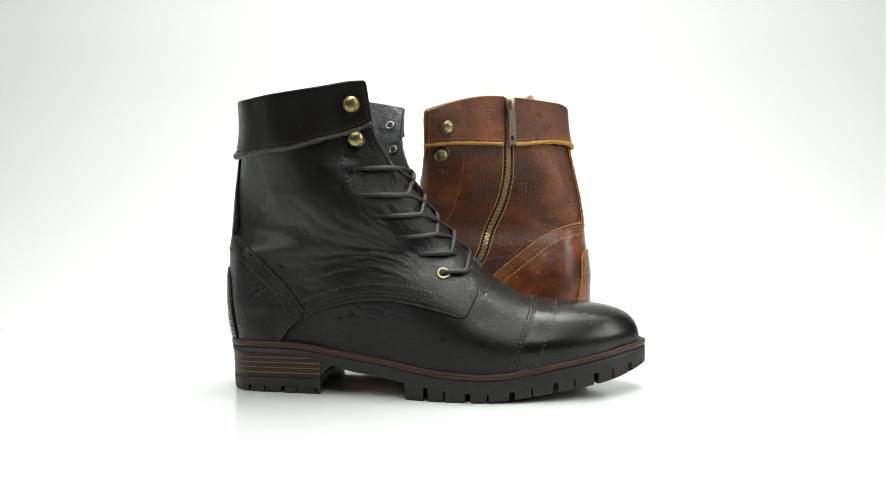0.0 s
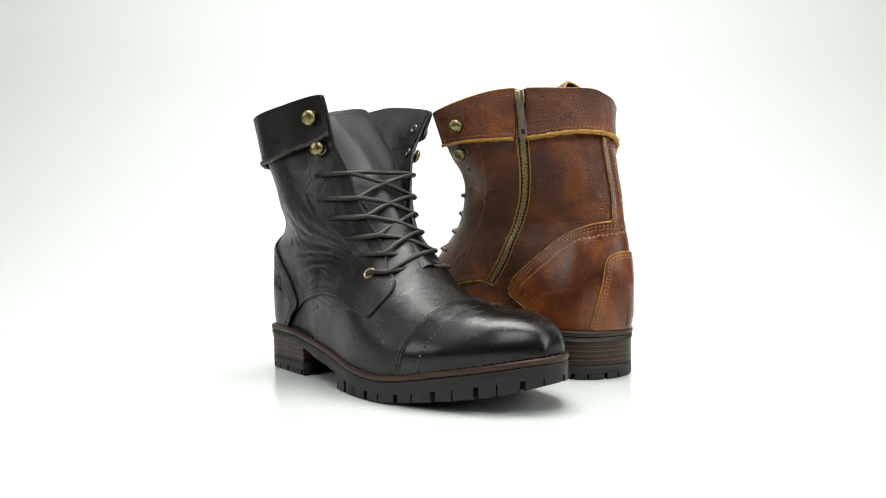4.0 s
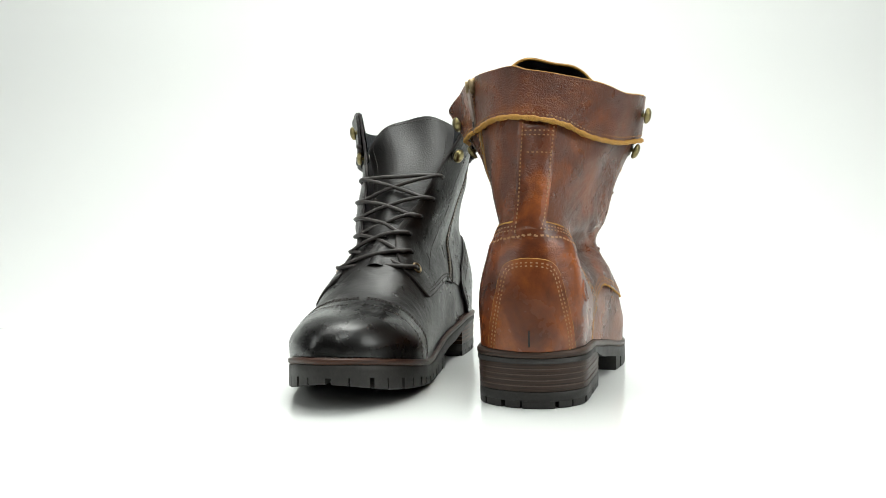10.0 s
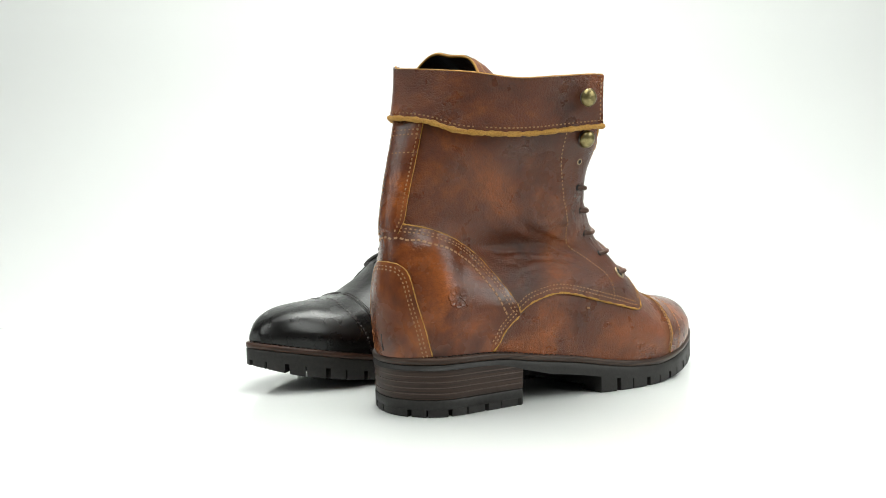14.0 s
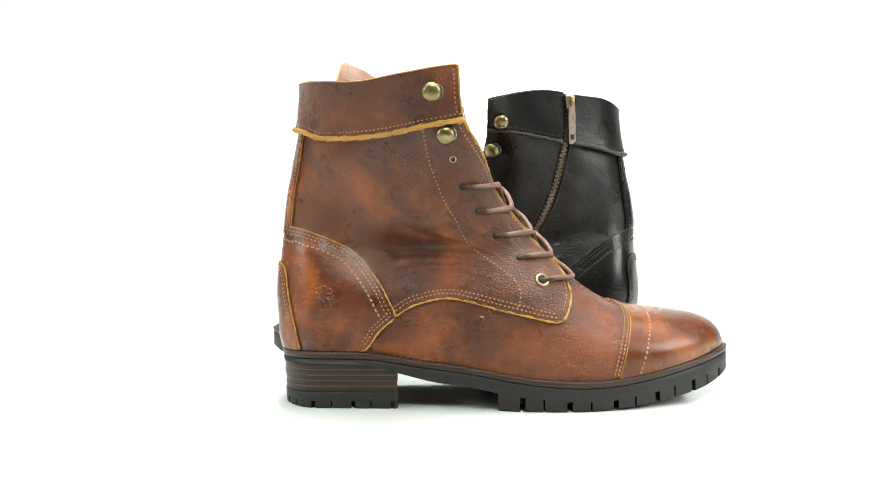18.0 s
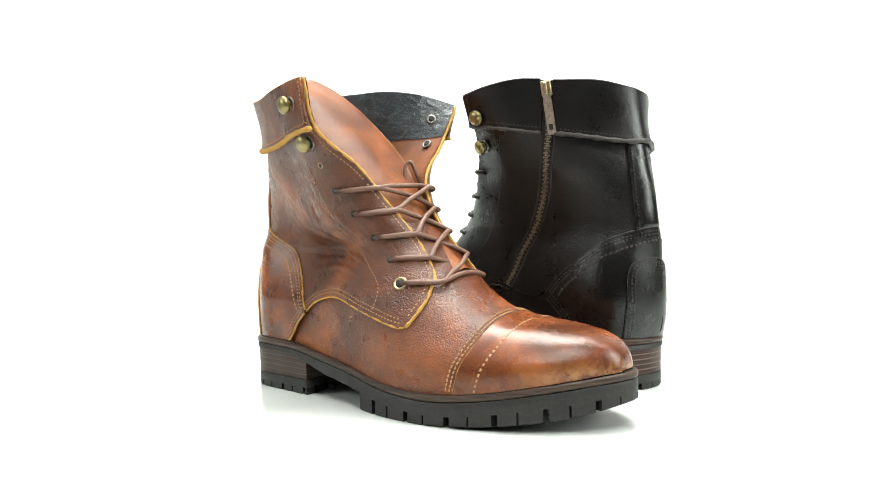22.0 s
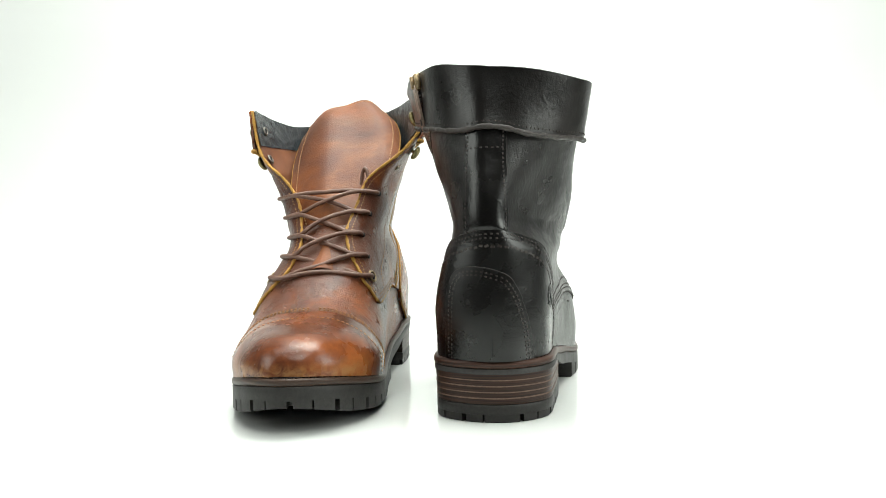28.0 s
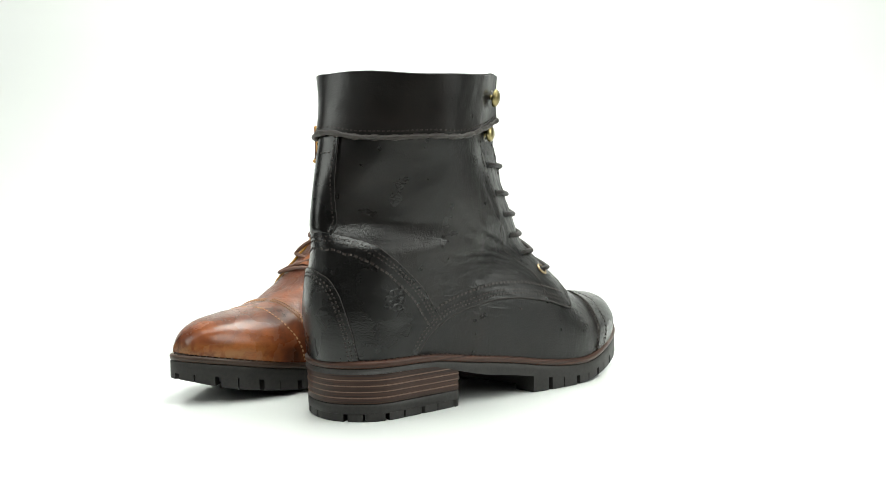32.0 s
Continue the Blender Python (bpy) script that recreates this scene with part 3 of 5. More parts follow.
def edge_bead(form, name, uv, off, radius, material, parent, label="", flat=1.0, wob=0.25, lift=None):
    """The raw, slightly frayed edge of a panel, a cord along its border."""
    uv = np.asarray(uv, float)
    o = off + (lift(uv) if lift else 0.0)
    p = form.at(uv[:, 0], uv[:, 1], np.broadcast_to(o, len(uv)).astype(float))
    p = resample(p, 0.0022)
    r = radius * (1 + wob * np.sin(np.arange(len(p)) * 1.7) * np.sin(np.arange(len(p)) * 0.61 + 1))
    bm = bmesh.new()
    tube_bm(bm, p, r, 7, flat)
    return finish(name, bm, material, parent, label)


def resample(p, step):
    p = np.asarray(p, float)
    d = np.concatenate([[0], np.cumsum(np.linalg.norm(np.diff(p, axis=0), axis=1))])
    n = max(2, int(d[-1] / step) + 1)
    s = np.linspace(0, d[-1], n)
    return np.stack([np.interp(s, d, p[:, k]) for k in range(3)], 1)


STITCH = {"size": 1.0}


def stitch_bm(bm, form, uv, off, pitch=0.0027, length=0.0020, width=0.00082, height=0.00045, lift=None):
    """Single stitches along a line on the form."""
    uv = np.asarray(uv, float)
    width, height = width * STITCH["size"], height * STITCH["size"]
    p = form.raw(uv[:, 0], uv[:, 1])
    d = np.concatenate([[0], np.cumsum(np.linalg.norm(np.diff(p, axis=0), axis=1))])
    n = int(d[-1] / pitch)
    s = (np.arange(n) + 0.5) * pitch
    u, v = np.interp(s, d, uv[:, 0]), np.interp(s, d, uv[:, 1])
    u2, v2 = np.interp(s + 0.0005, d, uv[:, 0]), np.interp(s + 0.0005, d, uv[:, 1])
    u1, v1 = np.interp(s - 0.0005, d, uv[:, 0]), np.interp(s - 0.0005, d, uv[:, 1])
    o = off - 0.00022 + (lift(np.stack([u, v], 1)) if lift else 0.0)
    q = form.at(u, v, np.broadcast_to(o, len(u)).astype(float))
    tg = form.raw(u2, v2) - form.raw(u1, v1)
    nn, _, _ = form.frame_at(u, v)
    for i in range(n):
        t, up = Vector(tg[i]), Vector(nn[i])
        if t.length < 1e-9:
            continue
        t.normalize()
        side = up.cross(t)
        skew = side * random.uniform(-0.00015, 0.00015)
        c = Vector(q[i])
        h0, h1 = length / 2, length * 0.28
        a = [bm.verts.new(c + t * sx * h0 + side * sy * width * 0.35 - up * 0.0003 + skew * sx) for sx, sy in ((-1, -1), (1, -1), (1, 1), (-1, 1))]
        b = [bm.verts.new(c + t * sx * h1 + side * sy * width * 0.5 + up * height) for sx, sy in ((-1, -1), (1, -1), (1, 1), (-1, 1))]
        bm.faces.new(b)
        for k in range(4):
            m = (k + 1) % 4
            bm.faces.new((a[k], a[m], b[m], b[k]))
    return bm


def stitching(form, lines, off, material, parent, label="", lift=None, **kw):
    bm = bmesh.new()
    for uv in lines:
        stitch_bm(bm, form, uv, off, lift=lift, **kw)
    return tagged(finish("stitching", bm, material, parent, label, smooth=False), kind="stuff")


# ---- the sole ----
def sole_loop(inset, n=84):
    """Closed outline of the sole: outer side from heel to toe, inner side back again."""
    ph = np.linspace(0, math.pi, n)
    x0, x1 = SOLE_X0 + inset, SOLE_X1 - inset
    x = x0 + (x1 - x0) * (1 - np.cos(ph)) / 2
    a = np.stack([x, sole_half(LAT, x, inset)], 1)
    b = np.stack([x, sole_half(MED, x, inset)], 1)[::-1]
    l = np.vstack([a, b[1:-1]])
    mid = -0.004 - 0.013 * np.clip(l[:, 0] / 0.2, 0, 1)
    l[:, 1] = mid + (l[:, 1] - mid) * 0.965
    l[:, 0] += 0.0046 * np.clip((0.075 - l[:, 0]) / 0.075, 0, 1) ** 2
    return l


def sole_band(rows, cap_top=False, cap_bottom=False, heel=None):
    """A band round the sole from rows of (inset, depth below the welt's top); over the heel it goes no deeper than heel."""
    pts = []
    for inset, depth in rows:
        l = sole_loop(inset)
        over = np.clip((0.105 - l[:, 0]) / 0.045, 0, 1) if heel else 0.0
        pts.append(np.column_stack([l, welt_z(np.clip(l[:, 0], 0, 0.312)) - depth + np.maximum(depth - (heel or 0), 0) * over]))
    bm = grid_bm(np.array(pts), close=True)
    bm.verts.ensure_lookup_table()
    n = len(pts[0])
    if cap_top:
        bm.faces.new([bm.verts[i] for i in range(n)])
    if cap_bottom:
        k = len(rows) - 1
        bm.faces.new([bm.verts[k * n + i] for i in range(n)][::-1])
    bmesh.ops.recalc_face_normals(bm, faces=bm.faces)
    return bm


def heel_loop(inset, breast=0.0825):
    l = sole_loop(inset, 120)
    n = len(l)
    lat = [p for p in l[:120] if p[0] < breast]
    med = [p for p in l[120:] if p[0] < breast]
    yl, ym = lat[-1][1], med[0][1]
    br = [(breast - 0.004 * math.sin(math.pi * k / 10) ** 2, yl + (ym - yl) * k / 10) for k in range(0, 11)]
    return np.array(lat + br + med)


def heel_slab(inset_top, inset_bottom, z_top, z_bottom, bevel=0.0004):
    rows = []
    for inset, z in ((inset_top + 0.003, z_top), (inset_top + bevel, z_top), (inset_top, z_top - bevel), (inset_bottom, z_bottom + bevel),
                     (inset_bottom + bevel, z_bottom), (inset_bottom + 0.003, z_bottom)):
        l = heel_loop(0.0)
        c = np.array([0.042, -0.004])
        d = l - c
        r = np.linalg.norm(d, axis=1, keepdims=True)
        l = c + d * (r - inset) / r
        rows.append(np.column_stack([l, np.full(len(l), z)]))
    bm = grid_bm(np.array(rows), close=True)
    bm.verts.ensure_lookup_table()
    n = len(rows[0])
    bm.faces.new([bm.verts[i] for i in range(n)])
    bm.faces.new([bm.verts[5 * n + i] for i in range(n)][::-1])
    bmesh.ops.recalc_face_normals(bm, faces=bm.faces)
    return bm


def fore_bottom(x):
    return smooth_at((0.13, 0.15, 0.20, 0.225, 0.262, 0.289, 0.313), (0.0008, 0.0, 0.0, 0.0012, 0.0052, 0.0100, 0.0172), x)


def lug_bm(outer, inner, z_top, z_bottom):
    """One rubber block of the tread between two lines."""
    bm = bmesh.new()
    n = len(outer)
    rows = []
    for k, (line, z) in enumerate(((inner, z_top), (outer, z_top), (outer, None), (outer, z_bottom), (inner, z_bottom))):
        row = []
        for i, (x, y) in enumerate(line):
            if k == 2:
                zz, (x, y) = z_bottom[i] + 0.0009, outer[i]
            else:
                zz = z[i]
            if k == 3:
                x, y = outer[i] + (inner[i] - outer[i]) * 0.06
            row.append(bm.verts.new((x, y, zz)))
        rows.append(row)
    m = len(rows)
    for k in range(m):
        for i in range(n - 1):
            a, b = rows[k], rows[(k + 1) % m]
            bm.faces.new((a[i], a[i + 1], b[i + 1], b[i]))
    for i in (0, n - 1):
        bm.faces.new([r[i] for r in rows])
    bmesh.ops.recalc_face_normals(bm, faces=bm.faces)
    return bm


def tread(line, depth, lengths, gaps, top, bottom, parent, centre):
    """Blocks in a row along a line, with wide and narrow gaps in turn."""
    d = np.concatenate([[0], np.cumsum(np.linalg.norm(np.diff(line, axis=0), axis=1))])
    s, k = 0.0, 0
    while s < d[-1] - 0.004:
        e = min(s + lengths[k % len(lengths)], d[-1])
        q = np.linspace(s, e, 7)
        o = np.stack([np.interp(q, d, line[:, 0]), np.interp(q, d, line[:, 1])], 1)
        c = np.asarray(centre(o))
        v = c - o
        i = o + v / np.linalg.norm(v, axis=1, keepdims=True) * depth
        finish("tread_lug", lug_bm(o, i, top(o[:, 0]), bottom(o[:, 0])), RUBBER, parent, smooth=False)
        s = e + gaps[k % len(gaps)]
        k += 1


def build_sole(boot, look_of):
    welt = part("welt", sole_band([(0.012, 0.0002), (0.0012, 0.0), (0.0003, 0.0006), (0.0, 0.0014), (0.0002, 0.0036), (0.0012, 0.0044), (0.012, 0.0046)]),
                look_of["welt"], boot, "dark brown leather welt round the upper")
    bm = bmesh.new()
    row = sole_loop(0.0030, 84)
    l = resample(np.column_stack([row, welt_z(np.clip(row[:, 0], 0, 0.312)) + 0.0002]), 0.0042)
    for i in range(0, len(l) - 1):
        a, b = Vector(l[i]), Vector(l[i]).lerp(Vector(l[i + 1]), 0.72)
        tube_bm(bm, [a, b], 0.0004, 5)
    tagged(part("stitching", bm, TAPE_BROWN, welt), kind="stuff")
    part("midsole", sole_band([(0.004, 0.0044), (0.0010, 0.0044), (0.0004, 0.0052), (0.0004, 0.0090), (0.0004, 0.0126)], heel=0.0077), RUBBER, boot, "black rubber midsole")
    part("sole_base", sole_band([(0.0005, 0.0125), (0.02, 0.0126)], cap_bottom=True, heel=0.0077), RUBBER, boot)
    # heel: pressed layers over a rubber lift
    levels = (0.0290, 0.0253, 0.0217, 0.0181, 0.0145, 0.0108)
    for k in range(5):
        step_in = 0.0012 + 0.0002 * (k % 2) + 0.00012 * k
        part("heel_layer", heel_slab(step_in, step_in + 0.0001, levels[k] - 0.0002, levels[k + 1] + 0.0002, 0.00015), look_of["stack"], boot, smooth=False)
        if k:
            part("heel_seam", heel_slab(step_in - 0.0002, step_in - 0.0002, levels[k] + 0.00036, levels[k] - 0.00036, 0.00005), look_of["seam"], boot, smooth=False)
    part("heel_seat", heel_slab(0.0026, 0.0026, 0.0290, 0.0106), TAPE_BROWN, boot)
    part("heel_lift", heel_slab(0.0016, 0.0017, 0.0106, 0.0046), RUBBER, boot)
    core = heel_slab(0.0120, 0.0120, 0.0048, 0.0004)
    part("heel_core", core, RUBBER, boot)
    hl = heel_loop(0.0)
    c0 = np.array([0.042, -0.004])
    out = hl - c0
    hl = c0 + out * (1 - 0.0018 / np.linalg.norm(out, axis=1, keepdims=True))
    hl = np.vstack([hl, hl[:1]])
    tread(hl, 0.0125, (0.0125, 0.0095, 0.0125, 0.0105), (0.0028, 0.0012), lambda x: np.full(len(x), 0.0048), lambda x: np.zeros(len(x)),
          boot, lambda o: np.broadcast_to(c0, o.shape))
    # forefoot
    sl = sole_loop(0.0004, 160)
    lat = sl[:160]
    line = np.vstack([lat[lat[:, 0] > 0.1435], sl[160:][sl[160:][:, 0] > 0.1435]])
    top = lambda x: welt_z(np.clip(x, 0, 0.312)) - 0.0124
    tread(line, 0.017, (0.0135, 0.0110), (0.0036, 0.0012), top, fore_bottom, boot,
          lambda o: np.stack([np.clip(o[:, 0], 0.15, 0.262), np.full(len(o), -0.019)], 1))
    bm = bmesh.new()
    xs = np.linspace(0.146, 0.296, 24)
    rows = []
    for x in xs:
        yl, ym = float(sole_half(LAT, x, 0.0)) + 0.012, float(sole_half(MED, x, 0.0)) - 0.012
        if ym - yl < 0.004:
            yl = ym = (yl + ym) / 2
            yl, ym = yl - 0.002, ym + 0.002
        zt, zb = float(welt_z(x)) - 0.0122, float(fore_bottom(x)) + 0.0035
        rows.append([bm.verts.new((x, y, z)) for y, z in ((yl, zt), (yl, zb), (ym, zb), (ym, zt))])
    for i in range(len(rows) - 1):
        for k in range(4):
            m = (k + 1) % 4
            bm.faces.new((rows[i][k], rows[i][m], rows[i + 1][m], rows[i + 1][k]))
    bm.faces.new(rows[0])
    bm.faces.new(rows[-1])
    bmesh.ops.recalc_face_normals(bm, faces=bm.faces)
    part("outsole", bm, RUBBER, boot, smooth=False)


# ---- small metal things ----
def lathe_bm(profile, m, sides=20):
    bm = bmesh.new()
    rows = []
    for r, h in profile:
        rows.append([bm.verts.new(m @ Vector((r * math.cos(2 * math.pi * k / sides), r * math.sin(2 * math.pi * k / sides), h))) for k in range(sides)])
    for i in range(len(rows) - 1):
        for k in range(sides):
            d = (k + 1) % sides
            bm.faces.new((rows[i][k], rows[i][d], rows[i + 1][d], rows[i + 1][k]))
    bm.faces.new(rows[-1])
    bm.faces.new(rows[0][::-1])
    return bm


def seat_on(form, uv, off):
    """Pose of a small thing on the form: its z along the normal, its x along the ring."""
    u, v = np.array([uv[0]]), np.array([uv[1]])
    p = form.at(u, v, np.array([off]))[0]
    n, pu, pv = form.frame_at(u, v)
    z = Vector(n[0])
    y = Vector(pv[0])
    y = (y - z * y.dot(z)).normalized()
    x = y.cross(z)
    m = Matrix((x, y, z)).transposed().to_4x4()
    m.translation = p
    return m


def speed_hook(form, uv, off, parent):
    m = seat_on(form, uv, off)
    hook = part("hook", lathe_bm([(0.0030, -0.001), (0.0030, 0.0004), (0.0016, 0.0007), (0.0015, 0.0026), (0.0048, 0.0027), (0.0058, 0.0032), (0.0059, 0.0040),
                                  (0.0053, 0.0053), (0.0036, 0.0064), (0.0013, 0.0068)], m), BRASS, parent, "domed brass speed hook")
    seat = m @ pose(0.0014, 0, 0)
    part("base_plate", ring_bm(seat, 0.0046, 0.0009, 20, 6), STEEL, hook, "steel ring under the hook")
    # dark disc as the shade inside the ring; nothing is cut through
    part("hole", lathe_bm([(0.0040, -0.0006), (0.0040, 0.0003)], seat, 16), OPENING_SHADE, hook)
    return hook


def ring_bm(m, major, minor, sides=22, around=8):
    bm = bmesh.new()
    rows = []
    for i in range(sides):
        a = 2 * math.pi * i / sides
        rows.append([bm.verts.new(m @ Vector(((major + minor * math.cos(b)) * math.cos(a), (major + minor * math.cos(b)) * math.sin(a), minor * 0.8 * math.sin(b))))
                     for b in [2 * math.pi * k / around for k in range(around)]])
    for i in range(sides):
        for k in range(around):
            d, e = (i + 1) % sides, (k + 1) % around
            bm.faces.new((rows[i][k], rows[d][k], rows[d][e], rows[i][e]))
    return bm


def eyelet(form, uv, off, parent, size=1.0, metal=None):
    m = seat_on(form, uv, off)
    e = part("eyelet", ring_bm(m, 0.0038 * size, 0.0010 * size), metal or DULL_BRASS, parent, "small metal eyelet")
    # dark disc drawn as the eyelet's shaded opening
    part("hole", lathe_bm([(0.0032 * size, -0.0004), (0.0032 * size, 0.00025)], m, 14), OPENING_SHADE, e)
    return e


def box_bm(m, sx, sy, sz, bevel=0.0):
    bm = bmesh.new()
    bmesh.ops.create_cube(bm, size=1.0, matrix=m @ Matrix.Diagonal((sx, sy, sz, 1)))
    if bevel:
        bmesh.ops.bevel(bm, geom=list(bm.edges), offset=bevel, segments=2, affect="EDGES", profile=0.5)
    return bm


# ---- the upper ----
LOW_LAT_BLACK = ((0.0690, 0.0530), (0.0790, 0.0590), (0.0954, 0.0636), (0.1120, 0.0668), (0.1291, 0.0672), (0.1450, 0.0658), (0.1600, 0.0628), (0.1725, 0.0594), (0.1800, 0.0570))
LOW_LAT = ((0.0800, 0.0590), (0.0904, 0.0653), (0.1014, 0.0689), (0.1141, 0.0708), (0.1266, 0.0690), (0.1442, 0.0643), (0.1617, 0.0599), (0.1745, 0.0565), (0.1815, 0.0553))
# tips of the quarters (x, z) on the foot
TIP_LAT = ((0.1850, 0.0562), (0.1905, 0.0650), (0.1918, 0.0780))
TIP_MED = ((0.1830, 0.0635), (0.1885, 0.0725), (0.1900, 0.0800))
# the edges up the shaft as u at the rows FLAP_V
FLAP_V = (9.5, 11, 12, 13, 14, 15, 16)
FLAPS_BROWN = ((-.8667, -.8842, -.8797, -.8729, -.8337, -.7025, -.6589), (.8487, .9069, .9275, .9220, .9049, .8189, .7658))
FLAPS_BLACK = ((-.8173, -.8249, -.8215, -.8310, -.8020, -.7040, -.6533), (.8671, .9164, .9181, .8884, .8391, .7489, .7163))
LOW_MED = ((0.1085, 0.0685), (0.120, 0.0715), (0.135, 0.0705), (0.155, 0.0665), (0.170, 0.0638), (0.1795, 0.0622))
COUNTER_BROWN = dict(
    lat=((0.0265, 0.1137), (0.0514, 0.1022), (0.0690, 0.0824), (0.0793, 0.0650), (0.0812, 0.0600)),
    lat_low=((0.0805, 0.0580), (0.0715, 0.0505), (0.0655, 0.0425), (0.0600, 0.0362)),
    med=((0.0230, 0.1158), (0.0448, 0.1058), (0.0680, 0.0888), (0.0855, 0.0750), (0.0907, 0.0655)),
    med_low=((0.0900, 0.0630), (0.077, 0.0535), (0.063, 0.0440), (0.0520, 0.0365)),
    top=((-0.10, 11.88), (0.0, 11.98), (0.08, 11.92)),
    patch=((-0.0262, 0.0385), (-0.0245, 0.055), (-0.0205, 0.075), (-0.0172, 0.0865), (-0.0120, 0.0930), (-0.002, 0.0950), (0.0080, 0.0935), (0.0140, 0.0880),
           (0.0178, 0.075), (0.0220, 0.055), (0.0240, 0.0385)),
    strip=((-0.0085, -0.0120, -0.0155, -0.0185), (0.0082, 0.0058, 0.0042, 0.0030)))
COUNTER_BLACK = dict(
    lat=((0.0200, 0.1078), (0.0300, 0.1010), (0.0436, 0.0892), (0.0575, 0.0755), (0.0672, 0.0610), (0.0690, 0.0570)),
    lat_low=((0.0683, 0.0550), (0.0620, 0.0500), (0.0560, 0.0440), (0.0505, 0.0364)),
    med=((0.0220, 0.1087), (0.0398, 0.0996), (0.0635, 0.0818), (0.0745, 0.0696), (0.0765, 0.0660)),
    med_low=((0.0755, 0.0635), (0.0700, 0.0580), (0.0620, 0.0490), (0.0545, 0.0365)),
    top=((-0.09, 11.52), (0.0, 11.62), (0.09, 11.58)),
    patch=((-0.0218, 0.0385), (-0.0205, 0.055), (-0.0175, 0.068), (-0.0140, 0.0785), (-0.0085, 0.0870), (0.001, 0.0912), (0.0110, 0.0918), (0.0185, 0.0885),
           (0.0228, 0.078), (0.0243, 0.060), (0.0247, 0.0385)),
    strip=((-0.0080, -0.0083, -0.0095, -0.0108), (0.0131, 0.0128, 0.0118, 0.0108)))
# lace holes of the outer side as (u, v); the lowest has an eyelet
EYES_BROWN = ((-.7461, 8.97), (-.7461, 10.47), (-.7260, 11.64), (-.7187, 12.52), (-.7038, 13.29))
EYES_BLACK = ((-.7461, 9.28), (-.7233, 10.58), (-.6924, 11.61), (-.6719, 12.41), (-.6540, 13.13), (-.6444, 13.99))
# hooks (x, z) of the outer and the inner side, the upper one on the cuff, and the small pins under them
HOOKS_BROWN = (((0.1061, 0.1976), (0.1137, 0.1734), (0.1181, 0.1585)), ((0.1234, 0.1993), (0.1263, 0.1786), (0.1277, 0.1653)))
HOOKS_BLACK = (((0.1075, 0.2026), (0.1099, 0.1788), None), ((0.1197, 0.1994), (0.1245, 0.1784), None))
# lower edge of the cuff as (u, v)
CUFF_BROWN = ((-.70, 15.02), (-.59, 14.90), (-.46, 14.76), (-.36, 14.68), (-.25, 14.70), (-.15, 14.92), (-.02, 15.06), (.14, 15.14), (.27, 15.14), (.40, 15.10), (.51, 15.12), (.76, 15.22))
CUFF_BLACK = ((-.69, 15.26), (-.57, 14.97), (-.45, 14.68), (-.34, 14.62), (-.24, 14.55), (-.13, 14.54), (-.01, 14.68), (.17, 14.66), (.36, 14.92), (.45, 15.04), (.74, 15.42))
ZIP_LINE_BROWN = ((.492, 7.7), (.490, 8.4), (.484, 10.3), (.487, 11.9), (.472, 13.1), (.450, 14.2), (.434, 15.0), (.417, 16.0))
ZIP_LINE_BLACK = ((.494, 7.7), (.498, 8.4), (.503, 9.4), (.508, 10.8), (.496, 11.9), (.488, 12.9), (.474, 13.6), (.452, 14.4), (.424, 15.2), (.410, 16.0))


TONGUE_HIGH = ((0.196, 0.089), (0.182, 0.1000), (0.166, 0.117), (0.152, 0.134), (0.136, 0.152), (0.118, 0.172), (0.098, 0.192), (0.080, 0.210), (0.063, 0.2235), (0.050, 0.2300))
TONGUE_LOW = ((0.196, 0.089), (0.182, 0.1000), (0.166, 0.117), (0.153, 0.134), (0.140, 0.150), (0.128, 0.166), (0.117, 0.182), (0.108, 0.196), (0.102, 0.2065), (0.098, 0.2145))


def uline(v, u0, u1, n=40):
    return np.stack([np.linspace(u0, u1, n), np.full(n, float(v))], 1)


def joined(*lines):
    return np.vstack([np.asarray(l) for l in lines])


